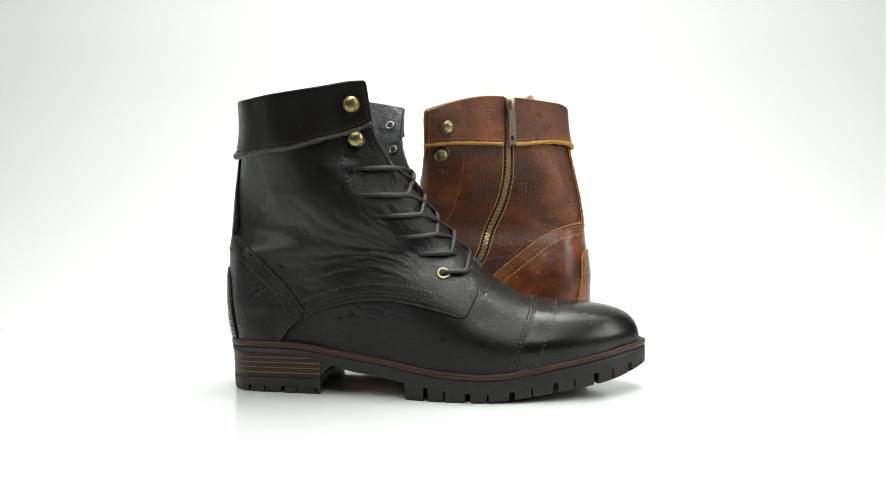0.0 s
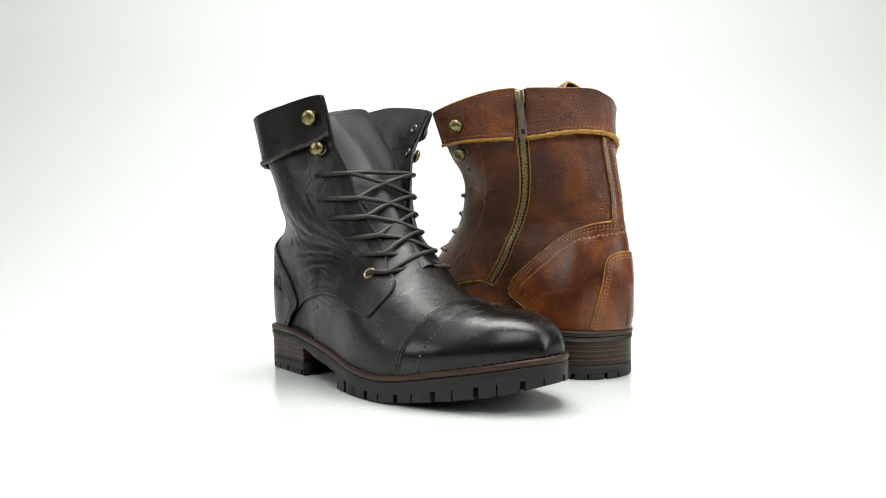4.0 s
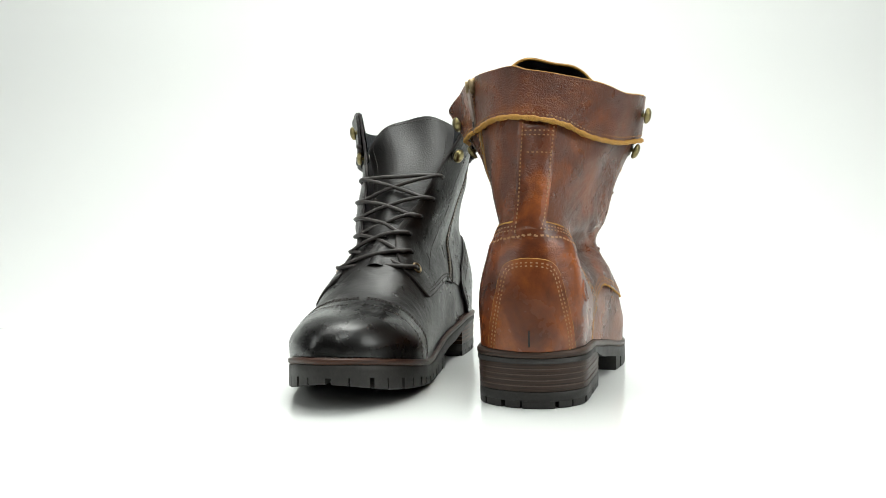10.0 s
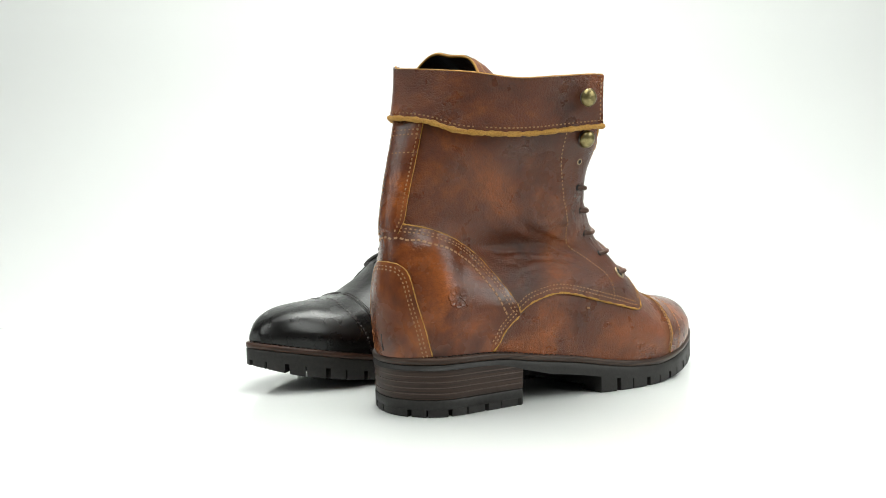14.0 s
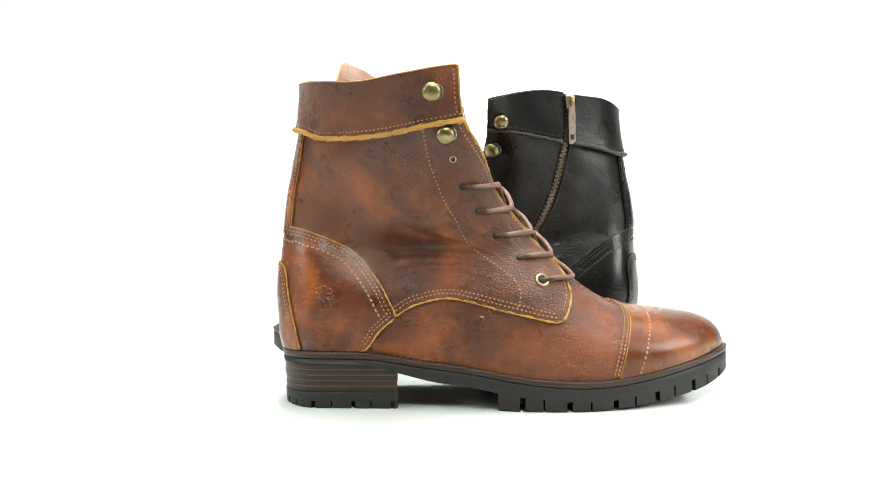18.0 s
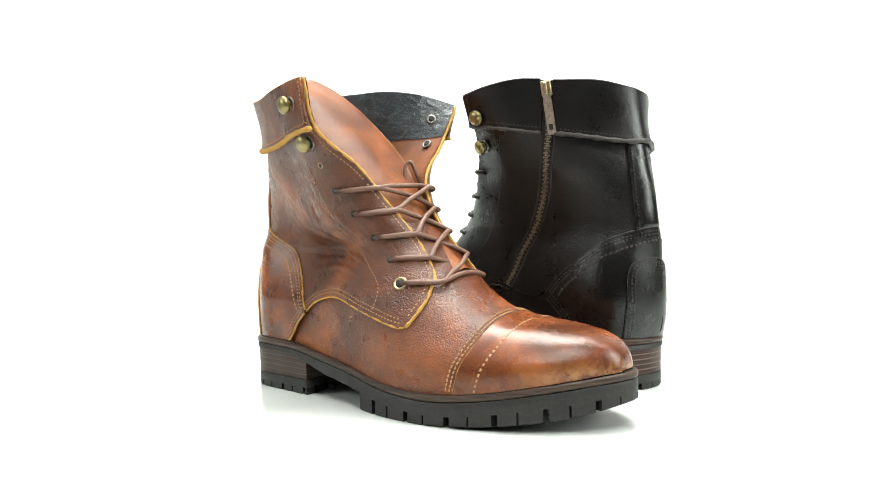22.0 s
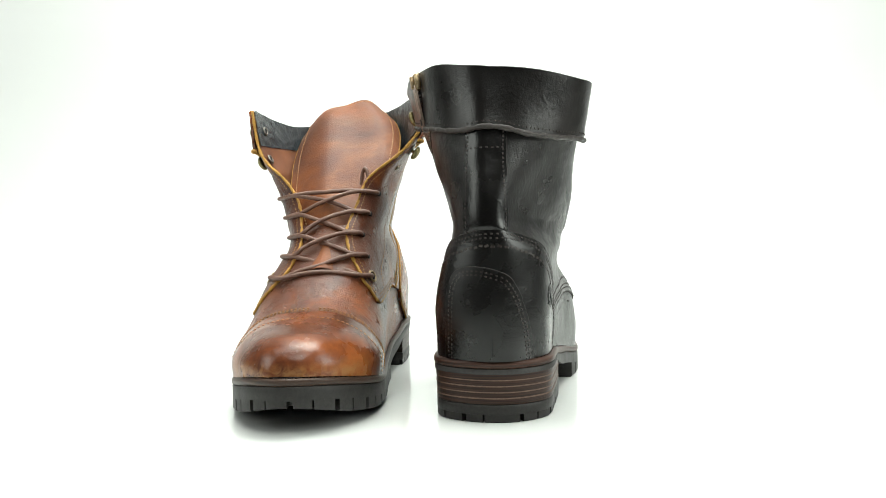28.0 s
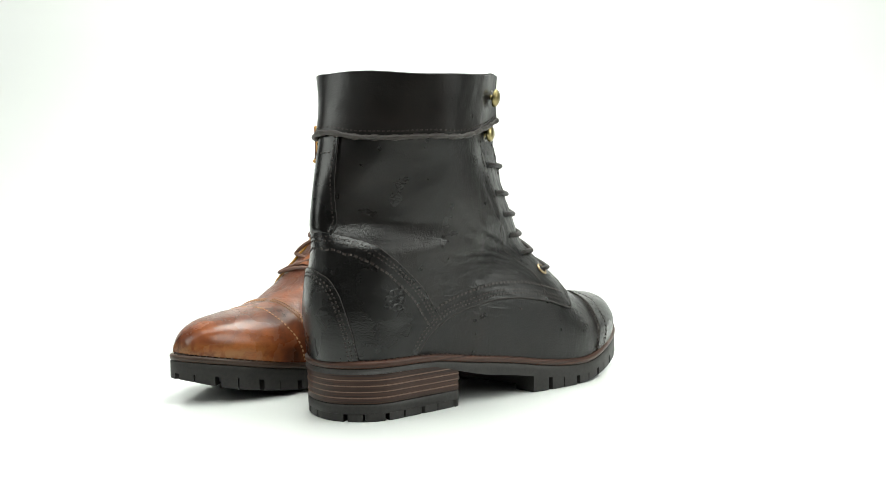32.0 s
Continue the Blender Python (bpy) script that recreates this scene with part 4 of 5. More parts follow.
def build_boot(look_of, form, label, cut, tongue_axis, tongue_half, tongue_taper):
    boot = tagged(new("boot"), label, "boot", "pair of boots on the table")
    STITCH["size"] = look_of["stitch"]
    main, edge, thread = look_of["main"], look_of["edge"], look_of["thread"]
    flaps, back = cut["flaps"], cut["counter"]
    build_sole(boot, look_of)

    # vamp: the whole foot
    vv, uu = np.meshgrid(np.concatenate([np.linspace(0, 1, 10), np.linspace(1, 12.2, 150)[1:]]), np.linspace(-1, 1, 300), indexing="ij")
    bm = grid_bm(form.at(uu, vv, np.zeros(uu.shape)))
    bmesh.ops.remove_doubles(bm, verts=[v for v in bm.verts if v.co.x > 0.13], dist=1e-5)
    part("vamp", bm, main, boot, "grained leather vamp")

    # toe cap
    vc = 6.82
    vrow = np.linspace(0.0, vc, 60)

    def cap_edge(x_low, x_top, v_top, side):
        out = []
        for v in v_top * (1 - (1 - np.linspace(0.0, 1.0, 80)) ** 2.6):
            x = x_low + (x_top - x_low) * math.sin(math.pi / 2 * (v / v_top)) ** 1.2
            us = np.linspace(0.3, 1, 400) * side
            xs = form.raw(us, np.full(400, v))[:, 0]
            out.append((float(np.interp(x, xs, us if side > 0 else us)), v))
        return np.array(out)
    lat1, med1 = cap_edge(0.2205, 0.2345, vc, -1), cap_edge(0.2225, 0.2345, vc, 1)
    rows = []
    for (ul, v), (um, _) in zip(lat1, med1):
        a = np.linspace(ul, -1, 48)
        b = np.linspace(1, um, 48)[1:]
        rows.append(form.at(np.concatenate([a, b]), np.full(95, v), np.full(95, 0.0011)))
    cap = part("toe_cap", grid_bm(np.array(rows)[:, ::-1]), look_of["cap"], boot, "burnished leather toe cap")
    cap_line = joined(lat1, med1[::-1])
    edge_bead(form, "raw_edge", cap_line, 0.0004, 0.0005, edge, cap)
    v2 = 5.88
    lat2, med2 = cap_edge(0.2335, 0.2478, v2, -1), cap_edge(0.2350, 0.2478, v2, 1)
    bm = bmesh.new()
    for dist in (0.0022, 0.0046):
        stitch_bm(bm, form, form.shift(cap_line, dist), 0.0013)
    stitch_bm(bm, form, joined(lat2, med2[::-1]), 0.0012, width=0.0012, pitch=0.0032, length=0.0025)
    tagged(finish("stitching", bm, thread, cap, smooth=False), kind="stuff")

    # quarters
    def front_edge(tip, up, side):
        return spline([form.find(x, z, (0, 2), side) for x, z in tip] + list(zip(up, FLAP_V)), 8)
    low_l, flap_l = form.line(cut["low"], -1), front_edge(TIP_LAT, flaps[0], -1)
    low_m, flap_m = form.line(LOW_MED, 1), front_edge(TIP_MED, flaps[1], 1)
    flap_l[-1, 1] = flap_m[-1, 1] = TOP
    zipper = spline(cut["zip"], 8)
    zipper[-1, 1] = TOP
    zip_f, zip_r = form.shift(zipper, -0.0046), form.shift(zipper, 0.0046)
    if form.raw(zip_f[:, 0], zip_f[:, 1])[3, 0] < form.raw(zip_r[:, 0], zip_r[:, 1])[3, 0]:
        zip_f, zip_r = zip_r, zip_f
    zip_f[-1, 1] = zip_r[-1, 1] = TOP
    T = 0.0016
    vb = back["top"][1][1] - 0.35
    under_l = np.array([form.find(x, z, (0, 2), -1) for x, z in ((0.042, 0.087), (0.054, 0.071), (0.062, 0.056))])
    ql = joined(low_l, flap_l, uline(TOP, flap_l[-1, 0], 0.0)[1:], np.stack([np.zeros(30), np.linspace(TOP, vb, 30)], 1)[1:], under_l)
    quarter = panel(form, "quarter", ql, T, main, boot, "tumbled leather outer quarter with eyelets", step=0.13)
    qf = joined(low_m, flap_m, uline(TOP, flap_m[-1, 0], zip_f[-1, 0])[1:], zip_f[::-1][1:])
    quarter_f = panel(form, "quarter", qf, T, main, boot, "tumbled leather inner quarter beside the zip", step=0.13)
    under_m = np.array([form.find(x, z, (0, 2), 1) for x, z in ((0.085, 0.064), (0.062, 0.078), (0.045, 0.092))])
    qr = joined(zip_r, uline(TOP, zip_r[-1, 0], 0.0)[1:], np.stack([np.zeros(30), np.linspace(TOP, vb, 30)], 1)[1:], under_m[::-1])
    quarter_r = panel(form, "quarter", qr, T, main, boot, "tumbled leather inner rear quarter beside the zip", step=0.13)
    edge_bead(form, "raw_edge", joined(low_l, flap_l[:2]), T * 0.6, 0.0008, edge, quarter)
    edge_bead(form, "raw_edge", flap_l, T * 0.4, 0.0012, edge, quarter)
    edge_bead(form, "raw_edge", joined(low_m, flap_m[:2]), T * 0.6, 0.0008, edge, quarter_f)
    edge_bead(form, "raw_edge", flap_m, T * 0.4, 0.0012, edge, quarter_f)
    edge_bead(form, "raw_edge", zip_f, T * 0.7, 0.0007, edge, quarter_f, wob=0.08)
    edge_bead(form, "raw_edge", zip_r, T * 0.7, 0.0007, edge, quarter_r, wob=0.08)
    eyestay = form.line(((0.1000, 0.1790), (0.1069, 0.1489), (0.1169, 0.1262), (0.1274, 0.1081), (0.1451, 0.0915), (0.1559, 0.0823), (0.1594, 0.0750), (0.1571, 0.0645)), -1)
    eyestay_m = form.line(((0.1080, 0.1790), (0.1130, 0.1489), (0.1220, 0.1262), (0.1330, 0.1081), (0.1490, 0.0930), (0.1580, 0.0850), (0.1600, 0.0780), (0.1590, 0.0680)), 1)
    stitching(form, [form.shift(low_l, 0.0028), form.shift(low_l, 0.0052), form.shift(flap_l[4:], 0.0034), eyestay], T, thread, quarter)
    if look_of is BLACK:
        stitching(form, [form.shift(low_l, 0.0100)[3:]], T, thread, quarter, width=0.0013, pitch=0.0034, length=0.0030)
    stitching(form, [form.shift(low_m, -0.0028), form.shift(low_m, -0.0052), form.shift(flap_m[4:], -0.0034), eyestay_m,
                     form.shift(zip_f, -0.0030), form.shift(zip_f, -0.0054)], T, thread, quarter_f)
    stitching(form, [form.shift(zip_r, 0.0030), form.shift(zip_r, 0.0054)], T, thread, quarter_r)

    # counter round the heel
    cl, cll = form.line(back["lat"], -1), form.line(back["lat_low"], -1)
    cm, cml = form.line(back["med"], 1), form.line(back["med_low"], 1)
    cll[-1, 1] = cml[-1, 1] = 0.15
    top = spline([cl[0], *back["top"], cm[0]], 8)
    T2 = 0.0030
    border = joined(top, cm[1:], cml, uline(0.15, cml[-1, 0], cll[-1, 0], 60)[1:], cll[::-1][1:], cl[::-1])
    counter = panel(form, "counter", border, T2, look_of["counter"], boot, "smooth leather heel counter with a stamped mark", rim=0.003)
    crest = spline(np.vstack([cl[::-8], top[8:-8:8], cm[::8]]), 10)
    edge_bead(form, "raw_edge", crest, T2 - 0.0006, 0.0007, edge, counter)
    edge_bead(form, "raw_edge", cll, T2 - 0.0006, 0.0008, edge, counter)
    edge_bead(form, "raw_edge", cml, T2 - 0.0006, 0.0008, edge, counter)
    wavy = form.shift(crest, -0.0098 if form.shift(crest, -0.01)[len(crest) // 2, 1] < crest[len(crest) // 2, 1] else 0.0098)
    sgn = -1 if wavy[len(crest) // 2, 1] < form.shift(crest, 0.0098)[len(crest) // 2, 1] else 1
    wavy = wavy[6:-6] + np.stack([np.zeros(len(wavy) - 12), 0.03 * np.sin(np.arange(len(wavy) - 12) * 0.9)], 1)
    stitching(form, [form.shift(crest, sgn * 0.0026)[2:-2], form.shift(crest, sgn * 0.0050)[4:-4], form.shift(cll, -0.0028), form.shift(cll, -0.0052),
                     form.shift(cml, 0.0028), form.shift(cml, 0.0052)], T2, thread, counter)
    stitching(form, [wavy], T2, thread, counter, width=0.0013, pitch=0.0034, length=0.0034)

    # stamped four-leaf mark
    uv = form.find(0.0345, 0.0725, (0, 2), -1)
    m = seat_on(form, uv, T2 + 0.00012)
    bm = bmesh.new()
    for k in range(4):
        a = math.pi / 4 + k * math.pi / 2
        for lobe in (-0.42, 0.42):
            c = m @ pose(0.0046 * math.cos(a + lobe), 0.0046 * math.sin(a + lobe), 0)
            rows = [[bm.verts.new(c @ Vector((r * math.cos(2 * math.pi * q / 12), r * math.sin(2 * math.pi * q / 12), z))) for q in range(12)]
                    for r, z in ((0.0029, -0.0006), (0.0025, 0.00030), (0.0017, 0.00008), (0.0007, 0.00002))]
            for r0, r1 in zip(rows, rows[1:]):
                for q in range(12):
                    d = (q + 1) % 12
                    bm.faces.new((r0[q], r0[d], r1[d], r1[q]))
            bm.faces.new(rows[-1])
    tube_bm(bm, [m @ Vector((0.001, 0.0, 0)), m @ Vector((0.0035, -0.004, 0)), m @ Vector((0.004, -0.0075, 0))], 0.0005, 6)
    part("stamped_mark", bm, look_of["counter"], counter)

    # heel patch and back strip
    def back_line(pts, per=8):
        return np.array([form.find(y, z, (1, 2), 0) for y, z in spline(pts, per)])
    pl = back_line(back["patch"])
    pl[0, 1] = pl[-1, 1] = 0.2
    T3 = 0.0046
    patch = panel(form, "heel_patch", joined(pl, uline(0.2, pl[-1, 0], pl[0, 0], 30)[1:-1]), T3, look_of["cap"], boot, "rounded smooth leather heel patch", step=0.18, rim=0.0018)
    edge_bead(form, "raw_edge", pl, T3 - 0.0007, 0.0006, edge, patch)
    s1 = form.shift(pl, -0.0025)
    s2 = form.shift(pl, -0.0047)
    if s1[len(pl) // 2, 1] > pl[len(pl) // 2, 1]:
        s1, s2 = form.shift(pl, 0.0025), form.shift(pl, 0.0047)
    slit = back_line(((-0.001, 0.041), (-0.001, 0.051)))
    stitching(form, [s1, s2], T3, thread, patch)
    # dark cord laid on as the shade in the patch's slit
    edge_bead(form, "slit", slit, T3 - 0.0002, 0.0006, OPENING_SHADE, patch)
    sl, sr = [back_line([(y, z) for y, z in zip(ys, (0.112, 0.135, 0.160, 0.184))]) for ys in back["strip"]]
    T4 = 0.0036
    strip = panel(form, "back_strip", joined(sl, sr[::-1]), T4, look_of["counter"], boot, "stitched leather back strip", step=0.16, rim=0.0024)
    edge_bead(form, "raw_edge", sl, T4 - 0.0008, 0.0004, edge, strip)
    edge_bead(form, "raw_edge", sr, T4 - 0.0008, 0.0004, edge, strip)
    bars = [back_line(((np.interp(z, (0.135, 0.160, 0.184), back["strip"][0][1:]) + 0.001, z), (-0.002, z), (np.interp(z, (0.135, 0.160, 0.184), back["strip"][1][1:]) - 0.001, z)))
            for z in (0.1625, 0.1740, 0.1770)]
    stitching(form, [form.shift(sl, -0.002) if form.shift(sl, -0.002)[5, 0] > sl[5, 0] else form.shift(sl, 0.002),
                     form.shift(sr, 0.002) if form.shift(sr, 0.002)[5, 0] < sr[5, 0] else form.shift(sr, -0.002)] + bars, T4, thread, strip)

    # cuff, with a thick raw lower edge that stands off the shaft
    lower = spline(cut["cuff"], 8)
    lower[0, 0] = np.interp(lower[0, 1], flap_l[3:, 1], flap_l[3:, 0])
    lower[-1, 0] = np.interp(lower[-1, 1], flap_m[3:, 1], flap_m[3:, 0])
    kz = int(np.argmin(np.abs(lower[:, 0] - np.interp(lower[:, 1], zip_r[:, 1], zip_r[:, 0]) + (lower[:, 0] < 0) * 9)))
    kf = int(np.argmin(np.abs(lower[:, 0] - np.interp(lower[:, 1], zip_f[:, 1], zip_f[:, 0]) + (lower[:, 0] < 0) * 9)))

    def flare(uv):
        lv = np.interp(uv[:, 0], lower[:, 0], lower[:, 1])
        return 0.0020 * np.clip(1 - (uv[:, 1] - lv) / 1.0, 0, 1) ** 1.5
    fl = flap_l[flap_l[:, 1] > lower[0, 1]]
    fm = flap_m[flap_m[:, 1] > lower[-1, 1]]
    zr, zf = zip_r[zip_r[:, 1] > lower[kz, 1]], zip_f[zip_f[:, 1] > lower[kf, 1]]
    T5 = 0.0036
    cuff = panel(form, "cuff", joined(lower[:kz + 1], zr, uline(TOP, zr[-1, 0], fl[-1, 0], 80)[1:], fl[::-1][1:]), T5, look_of["cuff"], boot,
                 "leather cuff round the rim", lift=flare, rim=0.002)
    cuff_f = panel(form, "cuff", joined(lower[kf:], fm, uline(TOP, fm[-1, 0], zf[-1, 0], 30)[1:], zf[::-1][1:]), T5, look_of["cuff"], boot,
                   "leather cuff piece between zip and laces", lift=flare, rim=0.002)
    edge_bead(form, "raw_edge", lower[:kz + 1], T5 - 0.0002, 0.0021, look_of["strap"], cuff, "thick raw leather edge under the cuff", flat=0.8, lift=flare, wob=0.30)
    edge_bead(form, "raw_edge", lower[kf:], T5 - 0.0002, 0.0018, look_of["strap"], cuff_f, flat=0.8, lift=flare, wob=0.30)
    edge_bead(form, "rim_edge", uline(TOP, fl[-1, 0], zr[-1, 0], 80), T5 - 0.0014, 0.0006, look_of["edge"], cuff, flat=1.2, wob=0.05)
    edge_bead(form, "rim_edge", uline(TOP, zf[-1, 0], fm[-1, 0], 30), T5 - 0.0014, 0.0006, look_of["edge"], cuff_f, flat=1.2, wob=0.05)
    def above(line):
        a, b = form.shift(line, 0.0036), form.shift(line, -0.0036)
        return a if a[len(a) // 2, 1] > b[len(b) // 2, 1] else b
    stitching(form, [above(lower[:kz + 1]), form.shift(fl, 0.0022), form.shift(zr, 0.0030), form.shift(zr, 0.0054)], T5, thread, cuff, lift=flare)
    stitching(form, [above(lower[kf:]),
                     form.shift(fm, -0.0030), form.shift(zf, -0.0030)], T5, thread, cuff_f, lift=flare)

    # lining
    def inner(name, v0, v1, off, mat, n=24, label=""):
        rows = []
        for v in np.linspace(v0, v1, n):
            ul = np.interp(v, flap_l[3:, 1], flap_l[3:, 0])
            um = np.interp(v, flap_m[3:, 1], flap_m[3:, 0])
            u = np.linspace(ul, um, 110)
            rows.append(form.at(u, np.full(110, v), np.full(110, off)))
        return part(name, grid_bm(np.array(rows)[:, ::-1]), mat, boot, label)
    inner("facing", 10.5, 15.2, -0.0010, look_of["facing"], 40, "leather facing inside the shaft")
    inner("lining", 15.1, TOP, -0.0016, look_of["lining"], 20, "dark lining inside the cuff")

    # tongue
    axis = spline(tongue_axis, 6)
    rows, back_rows = [], []
    nrow = len(axis)
    walls = []
    for lo, hi in ((-0.99, -0.3), (0.3, 0.99)):
        gu, gv = np.meshgrid(np.linspace(lo, hi, 110), np.linspace(7, TOP, 110))
        walls.append(form.raw(gu, gv).reshape(-1, 3))

    def room(px, pz):
        return [float(w[np.argmin((w[:, 0] - px) ** 2 + (w[:, 2] - pz) ** 2), 1]) for w in walls]
    mids, halves = [], []
    for i, (x, z) in enumerate(axis):
        f = i / (nrow - 1)
        w = 0.026 + (tongue_half - 0.026) * min(1.0, f * 1.5) - tongue_taper * max(0.0, (f - 0.62) / 0.38) - 0.003 * max(0.0, (f - 0.9) / 0.1) ** 2
        left, right = room(x - 0.006, min(z, 0.212))
        lo, hi = max(-0.014 + 0.005 * f - w, left + 0.006), min(-0.014 + 0.005 * f + w, right - 0.006)
        mids.append((lo + hi) / 2)
        halves.append((hi - lo) / 2)
    even = np.ones(7) / 7
    mids, halves = [np.convolve(np.pad(np.array(v), 3, mode="edge"), even, mode="valid") for v in (mids, halves)]
    for i, (x, z) in enumerate(axis):
        f = i / (nrow - 1)
        tx, tz = axis[min(i + 1, nrow - 1)] - axis[max(i - 1, 0)]
        ln = math.hypot(tx, tz)
        nx, nz = tz / ln, -tx / ln
        row, brow = [], []
        for q in np.linspace(-1, 1, 34):
            y = mids[i] + halves[i] * q
            bulge = 0.005 * (1 - q * q) - 0.006 * f * q * q + 0.0030 * math.sin(q * 5 + 4 * f + 1.2) * f
            drop = -0.011 * max(0, 0.15 - q) ** 1.8 * f - 0.003 * max(0, q - 0.6) * f
            px, pz = x - nx * 0.004 + nx * bulge, z - nz * 0.004 + nz * bulge + drop
            row.append((px, y, pz))
            brow.append((px - nx * 0.0026, y, pz - nz * 0.0026))
        rows.append(row)
        back_rows.append(brow)
    a, b = np.array(rows), np.array(back_rows)
    tongue = part("tongue", grid_bm(a), look_of["tongue"], boot, "soft leather tongue bent back inside the shaft")
    part("tongue_lining", grid_bm(b[:, ::-1]), look_of["lining"], tongue)
    rim = np.vstack([a[8:, 0], a[-1, 1:], a[::-1][:-8, -1]]) * 0.5 + np.vstack([b[8:, 0], b[-1, 1:], b[::-1][:-8, -1]]) * 0.5
    bm = bmesh.new()
    tube_bm(bm, resample(rim, 0.003), 0.0009, 6)
    part("raw_edge", bm, edge, tongue)
    bm = bmesh.new()
    for line in (np.vstack([a[8:-2, 2], a[-3, 3:-3], a[::-1][3:-8, -3]]),):
        l = resample(line, 0.0031)
        for i in range(len(l) - 1):
            tube_bm(bm, [l[i], l[i] + (l[i + 1] - l[i]) * 0.7], 0.00045, 5)
    tagged(part("stitching", bm, thread, tongue), kind="stuff")

    # eyelets, hooks and laces
    def edge_u(side, v):
        return float(np.interp(v, FLAP_V, flaps[0 if side < 0 else 1]))
    eyes = []
    for side in (-1, 1):
        row = [(u, v) if side < 0 else (edge_u(1, v) - 0.075, v + 0.1) for u, v in cut["eyes"]]
        for k, uv in enumerate(row):
            if k == 0:
                eyelet(form, uv, T + 0.0002, boot)
            else:
                # no hole is punched: a dark disc gives its shade
                part("lace_hole", lathe_bm([(0.0022, -0.0004), (0.0022, 0.0003)], seat_on(form, uv, T), 12), OPENING_SHADE, boot)
        eyes.append(row)
    seats = []
    for side, (upper, under, pin) in zip((-1, 1), cut["hooks"]):
        seats += [(upper, side, T5), (under, side, T)]
        if pin:
            eyelet(form, form.find(*pin, (0, 2), side), T + 0.0002, boot, 0.46, look_of["pin"])
    for (x, z), side, off in seats:
        uv = form.find(x, z, (0, 2), side)
        speed_hook(form, uv, off, boot)
        m = seat_on(form, uv, -0.0022)
        back = part("rivet_back", ring_bm(m, 0.0030, 0.0010, 10, 6), STEEL, boot, "crimped metal back of a hook")
        # dark disc in place of the shade within the rivet
        part("hole", lathe_bm([(0.0026, -0.0002), (0.0026, 0.0002)], m, 12), OPENING_SHADE, back)

    def lace_path(p, q, lift, side_p, side_q):
        def spot(uv, off):
            return Vector(form.at(np.array([uv[0]]), np.array([uv[1]]), np.array([off]))[0])

        a0, b0 = spot(p, 0.0005), spot(q, 0.0005)
        def on_way(uv, side, f, off):
            return spot((uv[0] + (edge_u(side, uv[1]) - uv[0]) * f, uv[1] + 0.05 * f), off)
        a1, b1 = on_way(p, side_p, 0.3, 0.0034), on_way(q, side_q, 0.3, 0.0034)
        a2, b2 = on_way(p, side_p, 1.0, 0.0032), on_way(q, side_q, 1.0, 0.0032)
        fwd = Vector((0.72, 0, 0.69))
        mid = a2.lerp(b2, 0.5) + fwd * (lift + random.uniform(-0.0012, 0.0012)) + Vector((0, random.uniform(-0.004, 0.004), random.uniform(-0.0016, 0.0016)))
        m1, m2 = a2.lerp(mid, 0.5) + fwd * lift * 0.3, mid.lerp(b2, 0.5) + fwd * lift * 0.3
        return spline([a0, a1, a2, m1, mid, m2, b2, b1, b0], 6)
    ln = len(eyes[0])
    runs = [(0, 0, 0.0028)]
    for k in range(ln - 1):
        runs += [(k, k + 1, 0.0036 + 0.0008 * (k % 2)), (k + 1, k, 0.0012 + 0.0008 * (k % 2))]
    runs.append((ln - 1, ln - 1, 0.0030))
    for p, q, lift in runs:
        bm = bmesh.new()
        tube_bm(bm, lace_path(eyes[0][p], eyes[1][q], lift, -1, 1), 0.00165, 8)
        part("lace", bm, look_of["lace"], boot, "round waxed cord lace")
    if look_of is BROWN:
        bm = bmesh.new()
        e = Vector(form.at(np.array([eyes[1][-1][0]]), np.array([eyes[1][-1][1]]), np.array([-0.003]))[0])
        tube_bm(bm, spline([e, e + Vector((-0.003, -0.004, 0.010)), e + Vector((-0.006, -0.007, 0.020)), e + Vector((-0.009, -0.010, 0.017)), e + Vector((-0.008, -0.012, 0.002))], 8), 0.00145, 8)
        part("lace", bm, look_of["lace"], boot)

    # zip: tape, teeth, slider and pull
    tape = panel(form, "zip_tape", joined(form.shift(zipper, -0.006), form.shift(zipper, 0.006)[::-1]), 0.0004, TAPE_BROWN, boot, "dark woven zip tape", step=0.2)
    bm = bmesh.new()
    zp = form.raw(zipper[:, 0], zipper[:, 1])
    d = np.concatenate([[0], np.cumsum(np.linalg.norm(np.diff(zp, axis=0), axis=1))])
    for i in range(int(d[-1] / 0.00165)):
        s = (i + 0.5) * 0.00165
        uv = (np.interp(s, d, zipper[:, 0]), np.interp(s, d, zipper[:, 1]))
        uv2 = (np.interp(s + 0.001, d, zipper[:, 0]), np.interp(s + 0.001, d, zipper[:, 1]))
        c, c2 = [Vector(form.at(np.array([w[0]]), np.array([w[1]]), np.array([0.0014]))[0]) for w in (uv, uv2)]
        nn = Vector(form.frame_at(np.array([uv[0]]), np.array([uv[1]]))[0][0])
        t = (c2 - c).normalized()
        sd = nn.cross(t).normalized()
        m = Matrix((sd, t, nn)).transposed().to_4x4()
        m.translation = c + sd * (0.0006 if i % 2 else -0.0006)
        bmesh.ops.create_cube(bm, size=1.0, matrix=m @ Matrix.Diagonal((0.0034, 0.0011, 0.0012, 1)))
    tagged(part("zip_teeth", bm, look_of["zip"], tape, "fine metal zip teeth", smooth=False), kind="stuff")
    ztop = (float(np.interp(15.82, zipper[:, 1], zipper[:, 0])), 15.82)
    m = seat_on(form, ztop, 0.0052)
    slider = part("zip_slider", box_bm(m, 0.0075, 0.011, 0.0042, 0.0012), DULL_BRASS, boot, "brass zip slider with hanging pull")
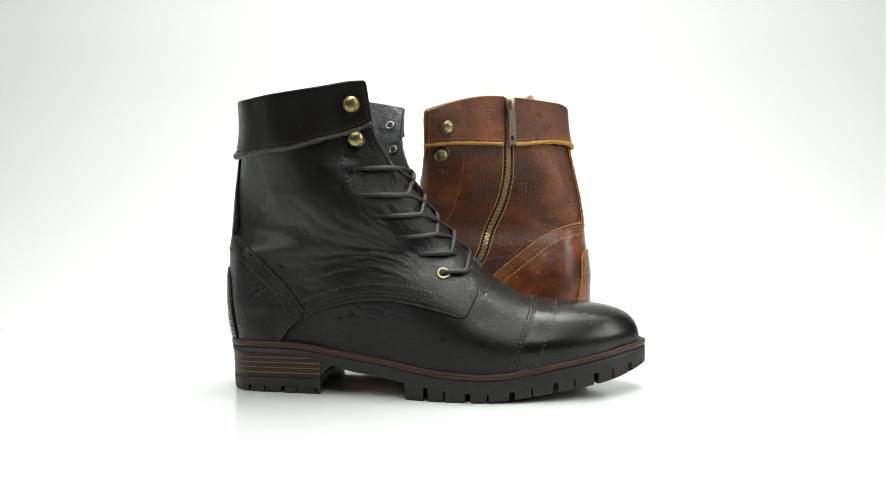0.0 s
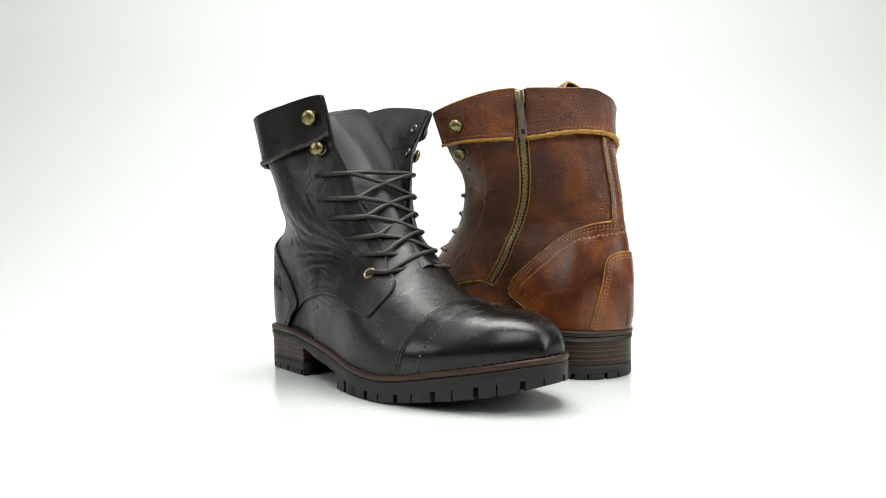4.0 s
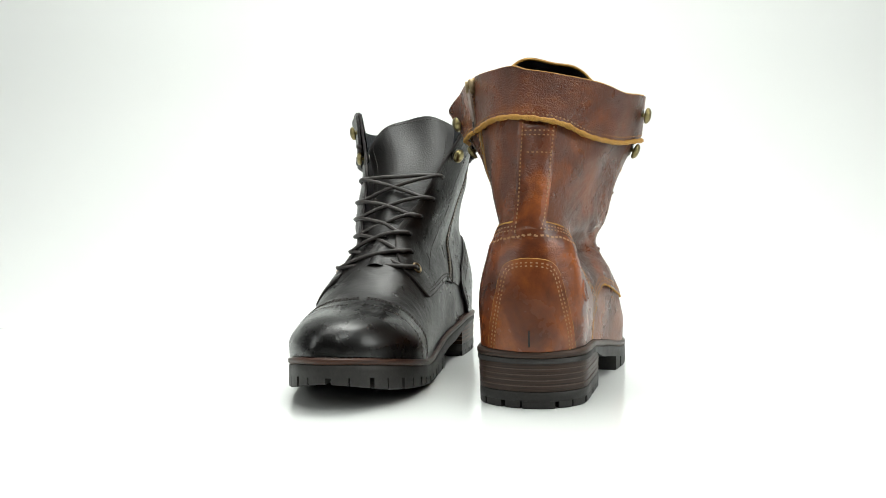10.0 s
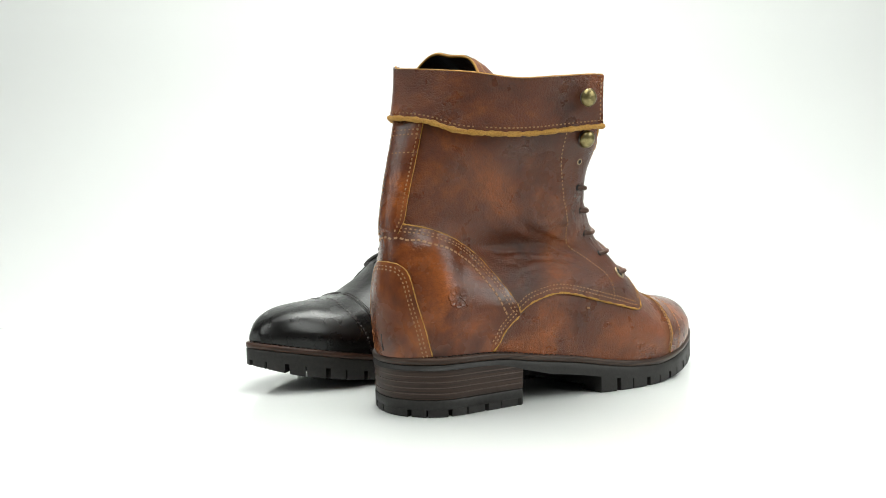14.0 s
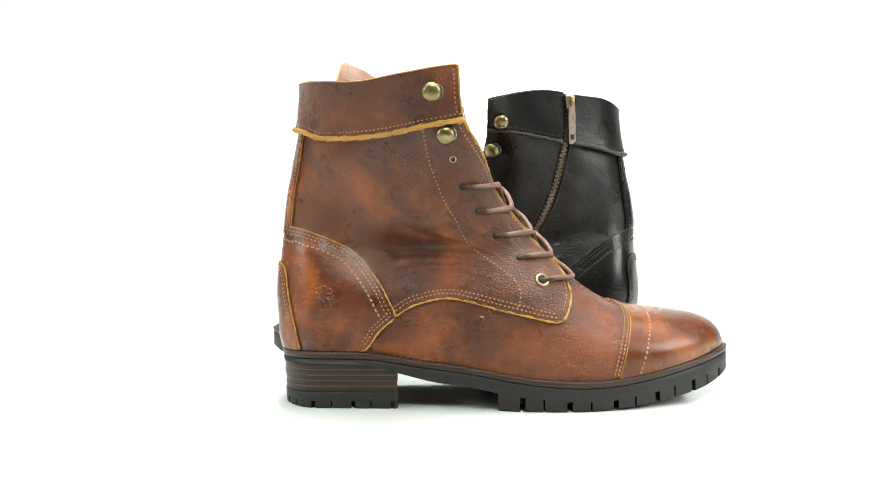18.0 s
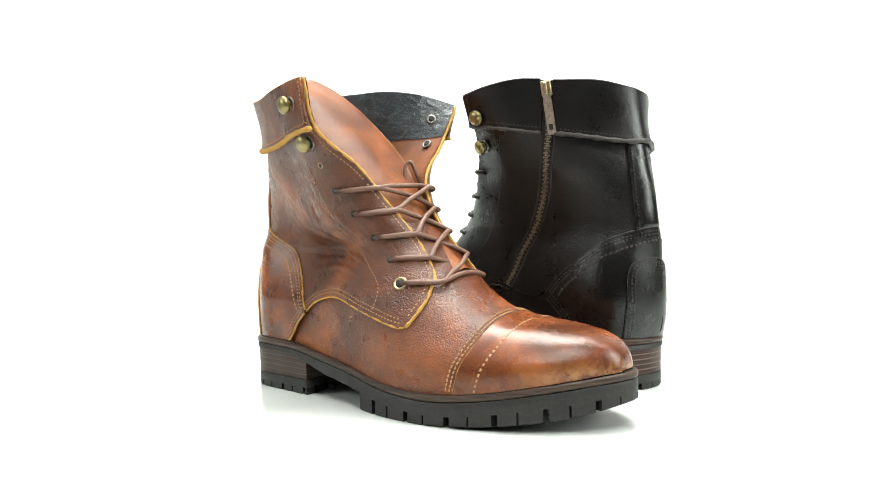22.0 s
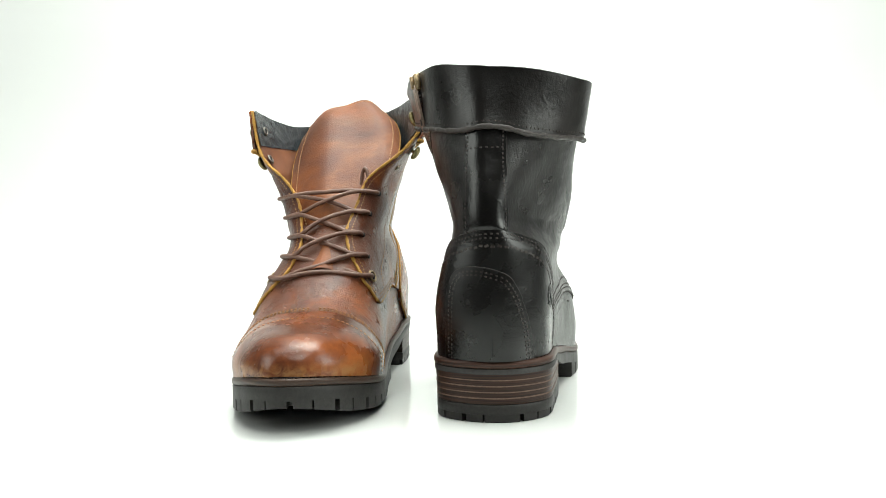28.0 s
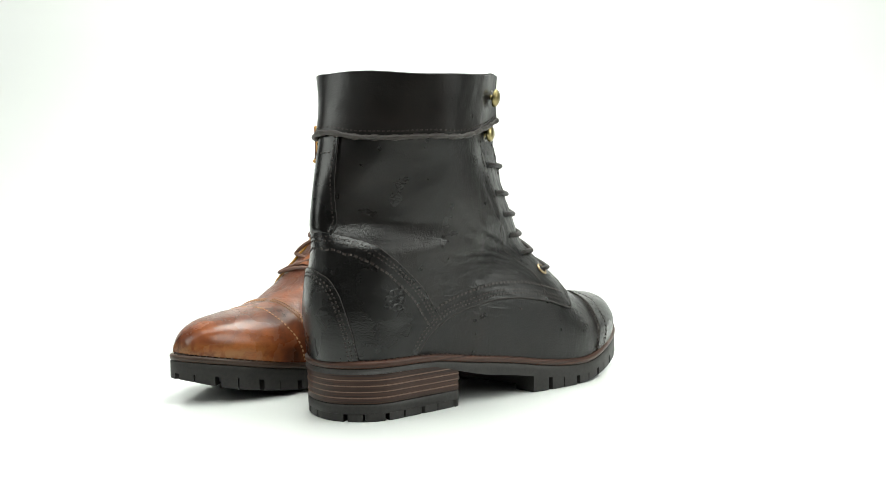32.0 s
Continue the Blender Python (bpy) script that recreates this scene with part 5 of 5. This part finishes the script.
    part("bridge", box_bm(m @ pose(0, 0.000, 0.0032), 0.0026, 0.0085, 0.0026, 0.0008), DULL_BRASS, slider)
    bm = bmesh.new()
    pull_m = m @ pose(0, -0.0145, 0.0016, 3, 0, 0)
    outer = [(-0.0024, 0.0125), (0.0024, 0.0125), (0.0030, 0.004), (0.0030, -0.0165), (0.0022, -0.0180), (-0.0022, -0.0180), (-0.0030, -0.0165), (-0.0030, 0.004)]
    hole = [(-0.0018, -0.0055), (0.0018, -0.0055), (0.0018, -0.0095), (-0.0018, -0.0095)]
    f1 = [[bm.verts.new(pull_m @ Vector((x, y, z))) for x, y in outer] for z in (0.0008, -0.0008)]
    bm.faces.new(f1[0])
    bm.faces.new(f1[1][::-1])
    for k in range(8):
        j = (k + 1) % 8
        bm.faces.new((f1[0][k], f1[1][k], f1[1][j], f1[0][j]))
    bmesh.ops.recalc_face_normals(bm, faces=bm.faces)
    pull = part("pull_tab", bm, look_of["pull"], slider, smooth=False)
    # dark plate painted as the shaded hole of the pull
    part("hole", box_bm(pull_m @ pose(0, -0.0125, 0.0009), 0.0028, 0.0040, 0.0006, 0.0002), OPENING_SHADE, pull)
    return boot


BROWN["zip"], BROWN["pull"], BROWN["stitch"] = ZIP_BRASS, PULL, 1.0
BROWN["seam"] = plain("grey_brown_seam", (0.045, 0.028, 0.022), (0.085, 0.055, 0.042), 0.6)
BLACK["seam"] = plain("tan_brown_seam", (0.075, 0.040, 0.027), (0.15, 0.085, 0.058), 0.6)
BLACK["zip"], BLACK["pull"], BLACK["stitch"] = ZIP_DARK, PULL, 1.15
BROWN["strap"] = BROWN["edge"]
BLACK["strap"] = plain("dark_brown_rolled_edge", (0.010, 0.0070, 0.0058), (0.030, 0.021, 0.017), 0.5, scale=500, bump=0.0006, strength=0.7)
BROWN["pin"], BLACK["pin"] = DULL_BRASS, RUBBER
CUT_BLACK = dict(flaps=FLAPS_BLACK, counter=COUNTER_BLACK, low=LOW_LAT_BLACK, zip=ZIP_LINE_BLACK, cuff=CUFF_BLACK, eyes=EYES_BLACK, hooks=HOOKS_BLACK)
CUT_BROWN = dict(flaps=FLAPS_BROWN, counter=COUNTER_BROWN, low=LOW_LAT, zip=ZIP_LINE_BROWN, cuff=CUFF_BROWN, eyes=EYES_BROWN, hooks=HOOKS_BROWN)
black_boot = build_boot(BLACK, Form(SHAFT_SLIM, BACK_X_BLACK, 0.0126, RIMS_BLACK, (0.40, 0.20)), "black grained leather lace-up boot with inner zip and brown welt",
                        CUT_BLACK, TONGUE_LOW, 0.040, 0.002)
brown_boot = build_boot(BROWN, Form(SHAFT_WIDE, BACK_X, -0.018, RIMS_BROWN, (0.17, -0.08)), "brown burnished leather lace-up boot with tan raw edges",
                        CUT_BROWN, TONGUE_HIGH, 0.045, 0.005)


def toe_spring(boot):
    """Lifts the toe box a few millimetres: this boot's toe stands higher."""
    for ob in boot.children_recursive:
        n = len(ob.data.vertices)
        co = np.empty(n * 3)
        ob.data.vertices.foreach_get("co", co)
        co = co.reshape(n, 3)
        a = np.clip((co[:, 0] - 0.19) / 0.06, 0, 1)
        b = np.clip((co[:, 0] - 0.235) / 0.04, 0, 1) * np.clip((co[:, 2] - 0.034) / 0.015, 0, 1)
        co[:, 2] += 0.0026 * a * a * (3 - 2 * a) + 0.0014 * b
        ob.data.vertices.foreach_set("co", co.ravel())
        ob.data.update()


toe_spring(black_boot)


# ---- the slow turn of both boots about one upright axis ----
TURN_T = (0, 4, 8, 12, 16, 20, 24, 28, 32)
TURN_A = (6.83, 44.80, 82.89, 121.10, 159.41, 197.91, 236.08, 273.93, 311.66)
BLACK_SPOT = (-0.1637, -0.0366, 0.9)
BROWN_SPOT = (0.1191, 0.0765, 182.71)


def motions():
    for boot, (x, y, yaw) in ((black_boot, BLACK_SPOT), (brown_boot, BROWN_SPOT)):
        rows = []
        for k in range(33):
            a = float(np.interp(k, TURN_T, TURN_A))
            rows.append((float(k), pose(0, 0, 0, 0, 0, -a) @ pose(x, y, 0.0, 0, 0, yaw)))
        walk(boot, rows)


motions()
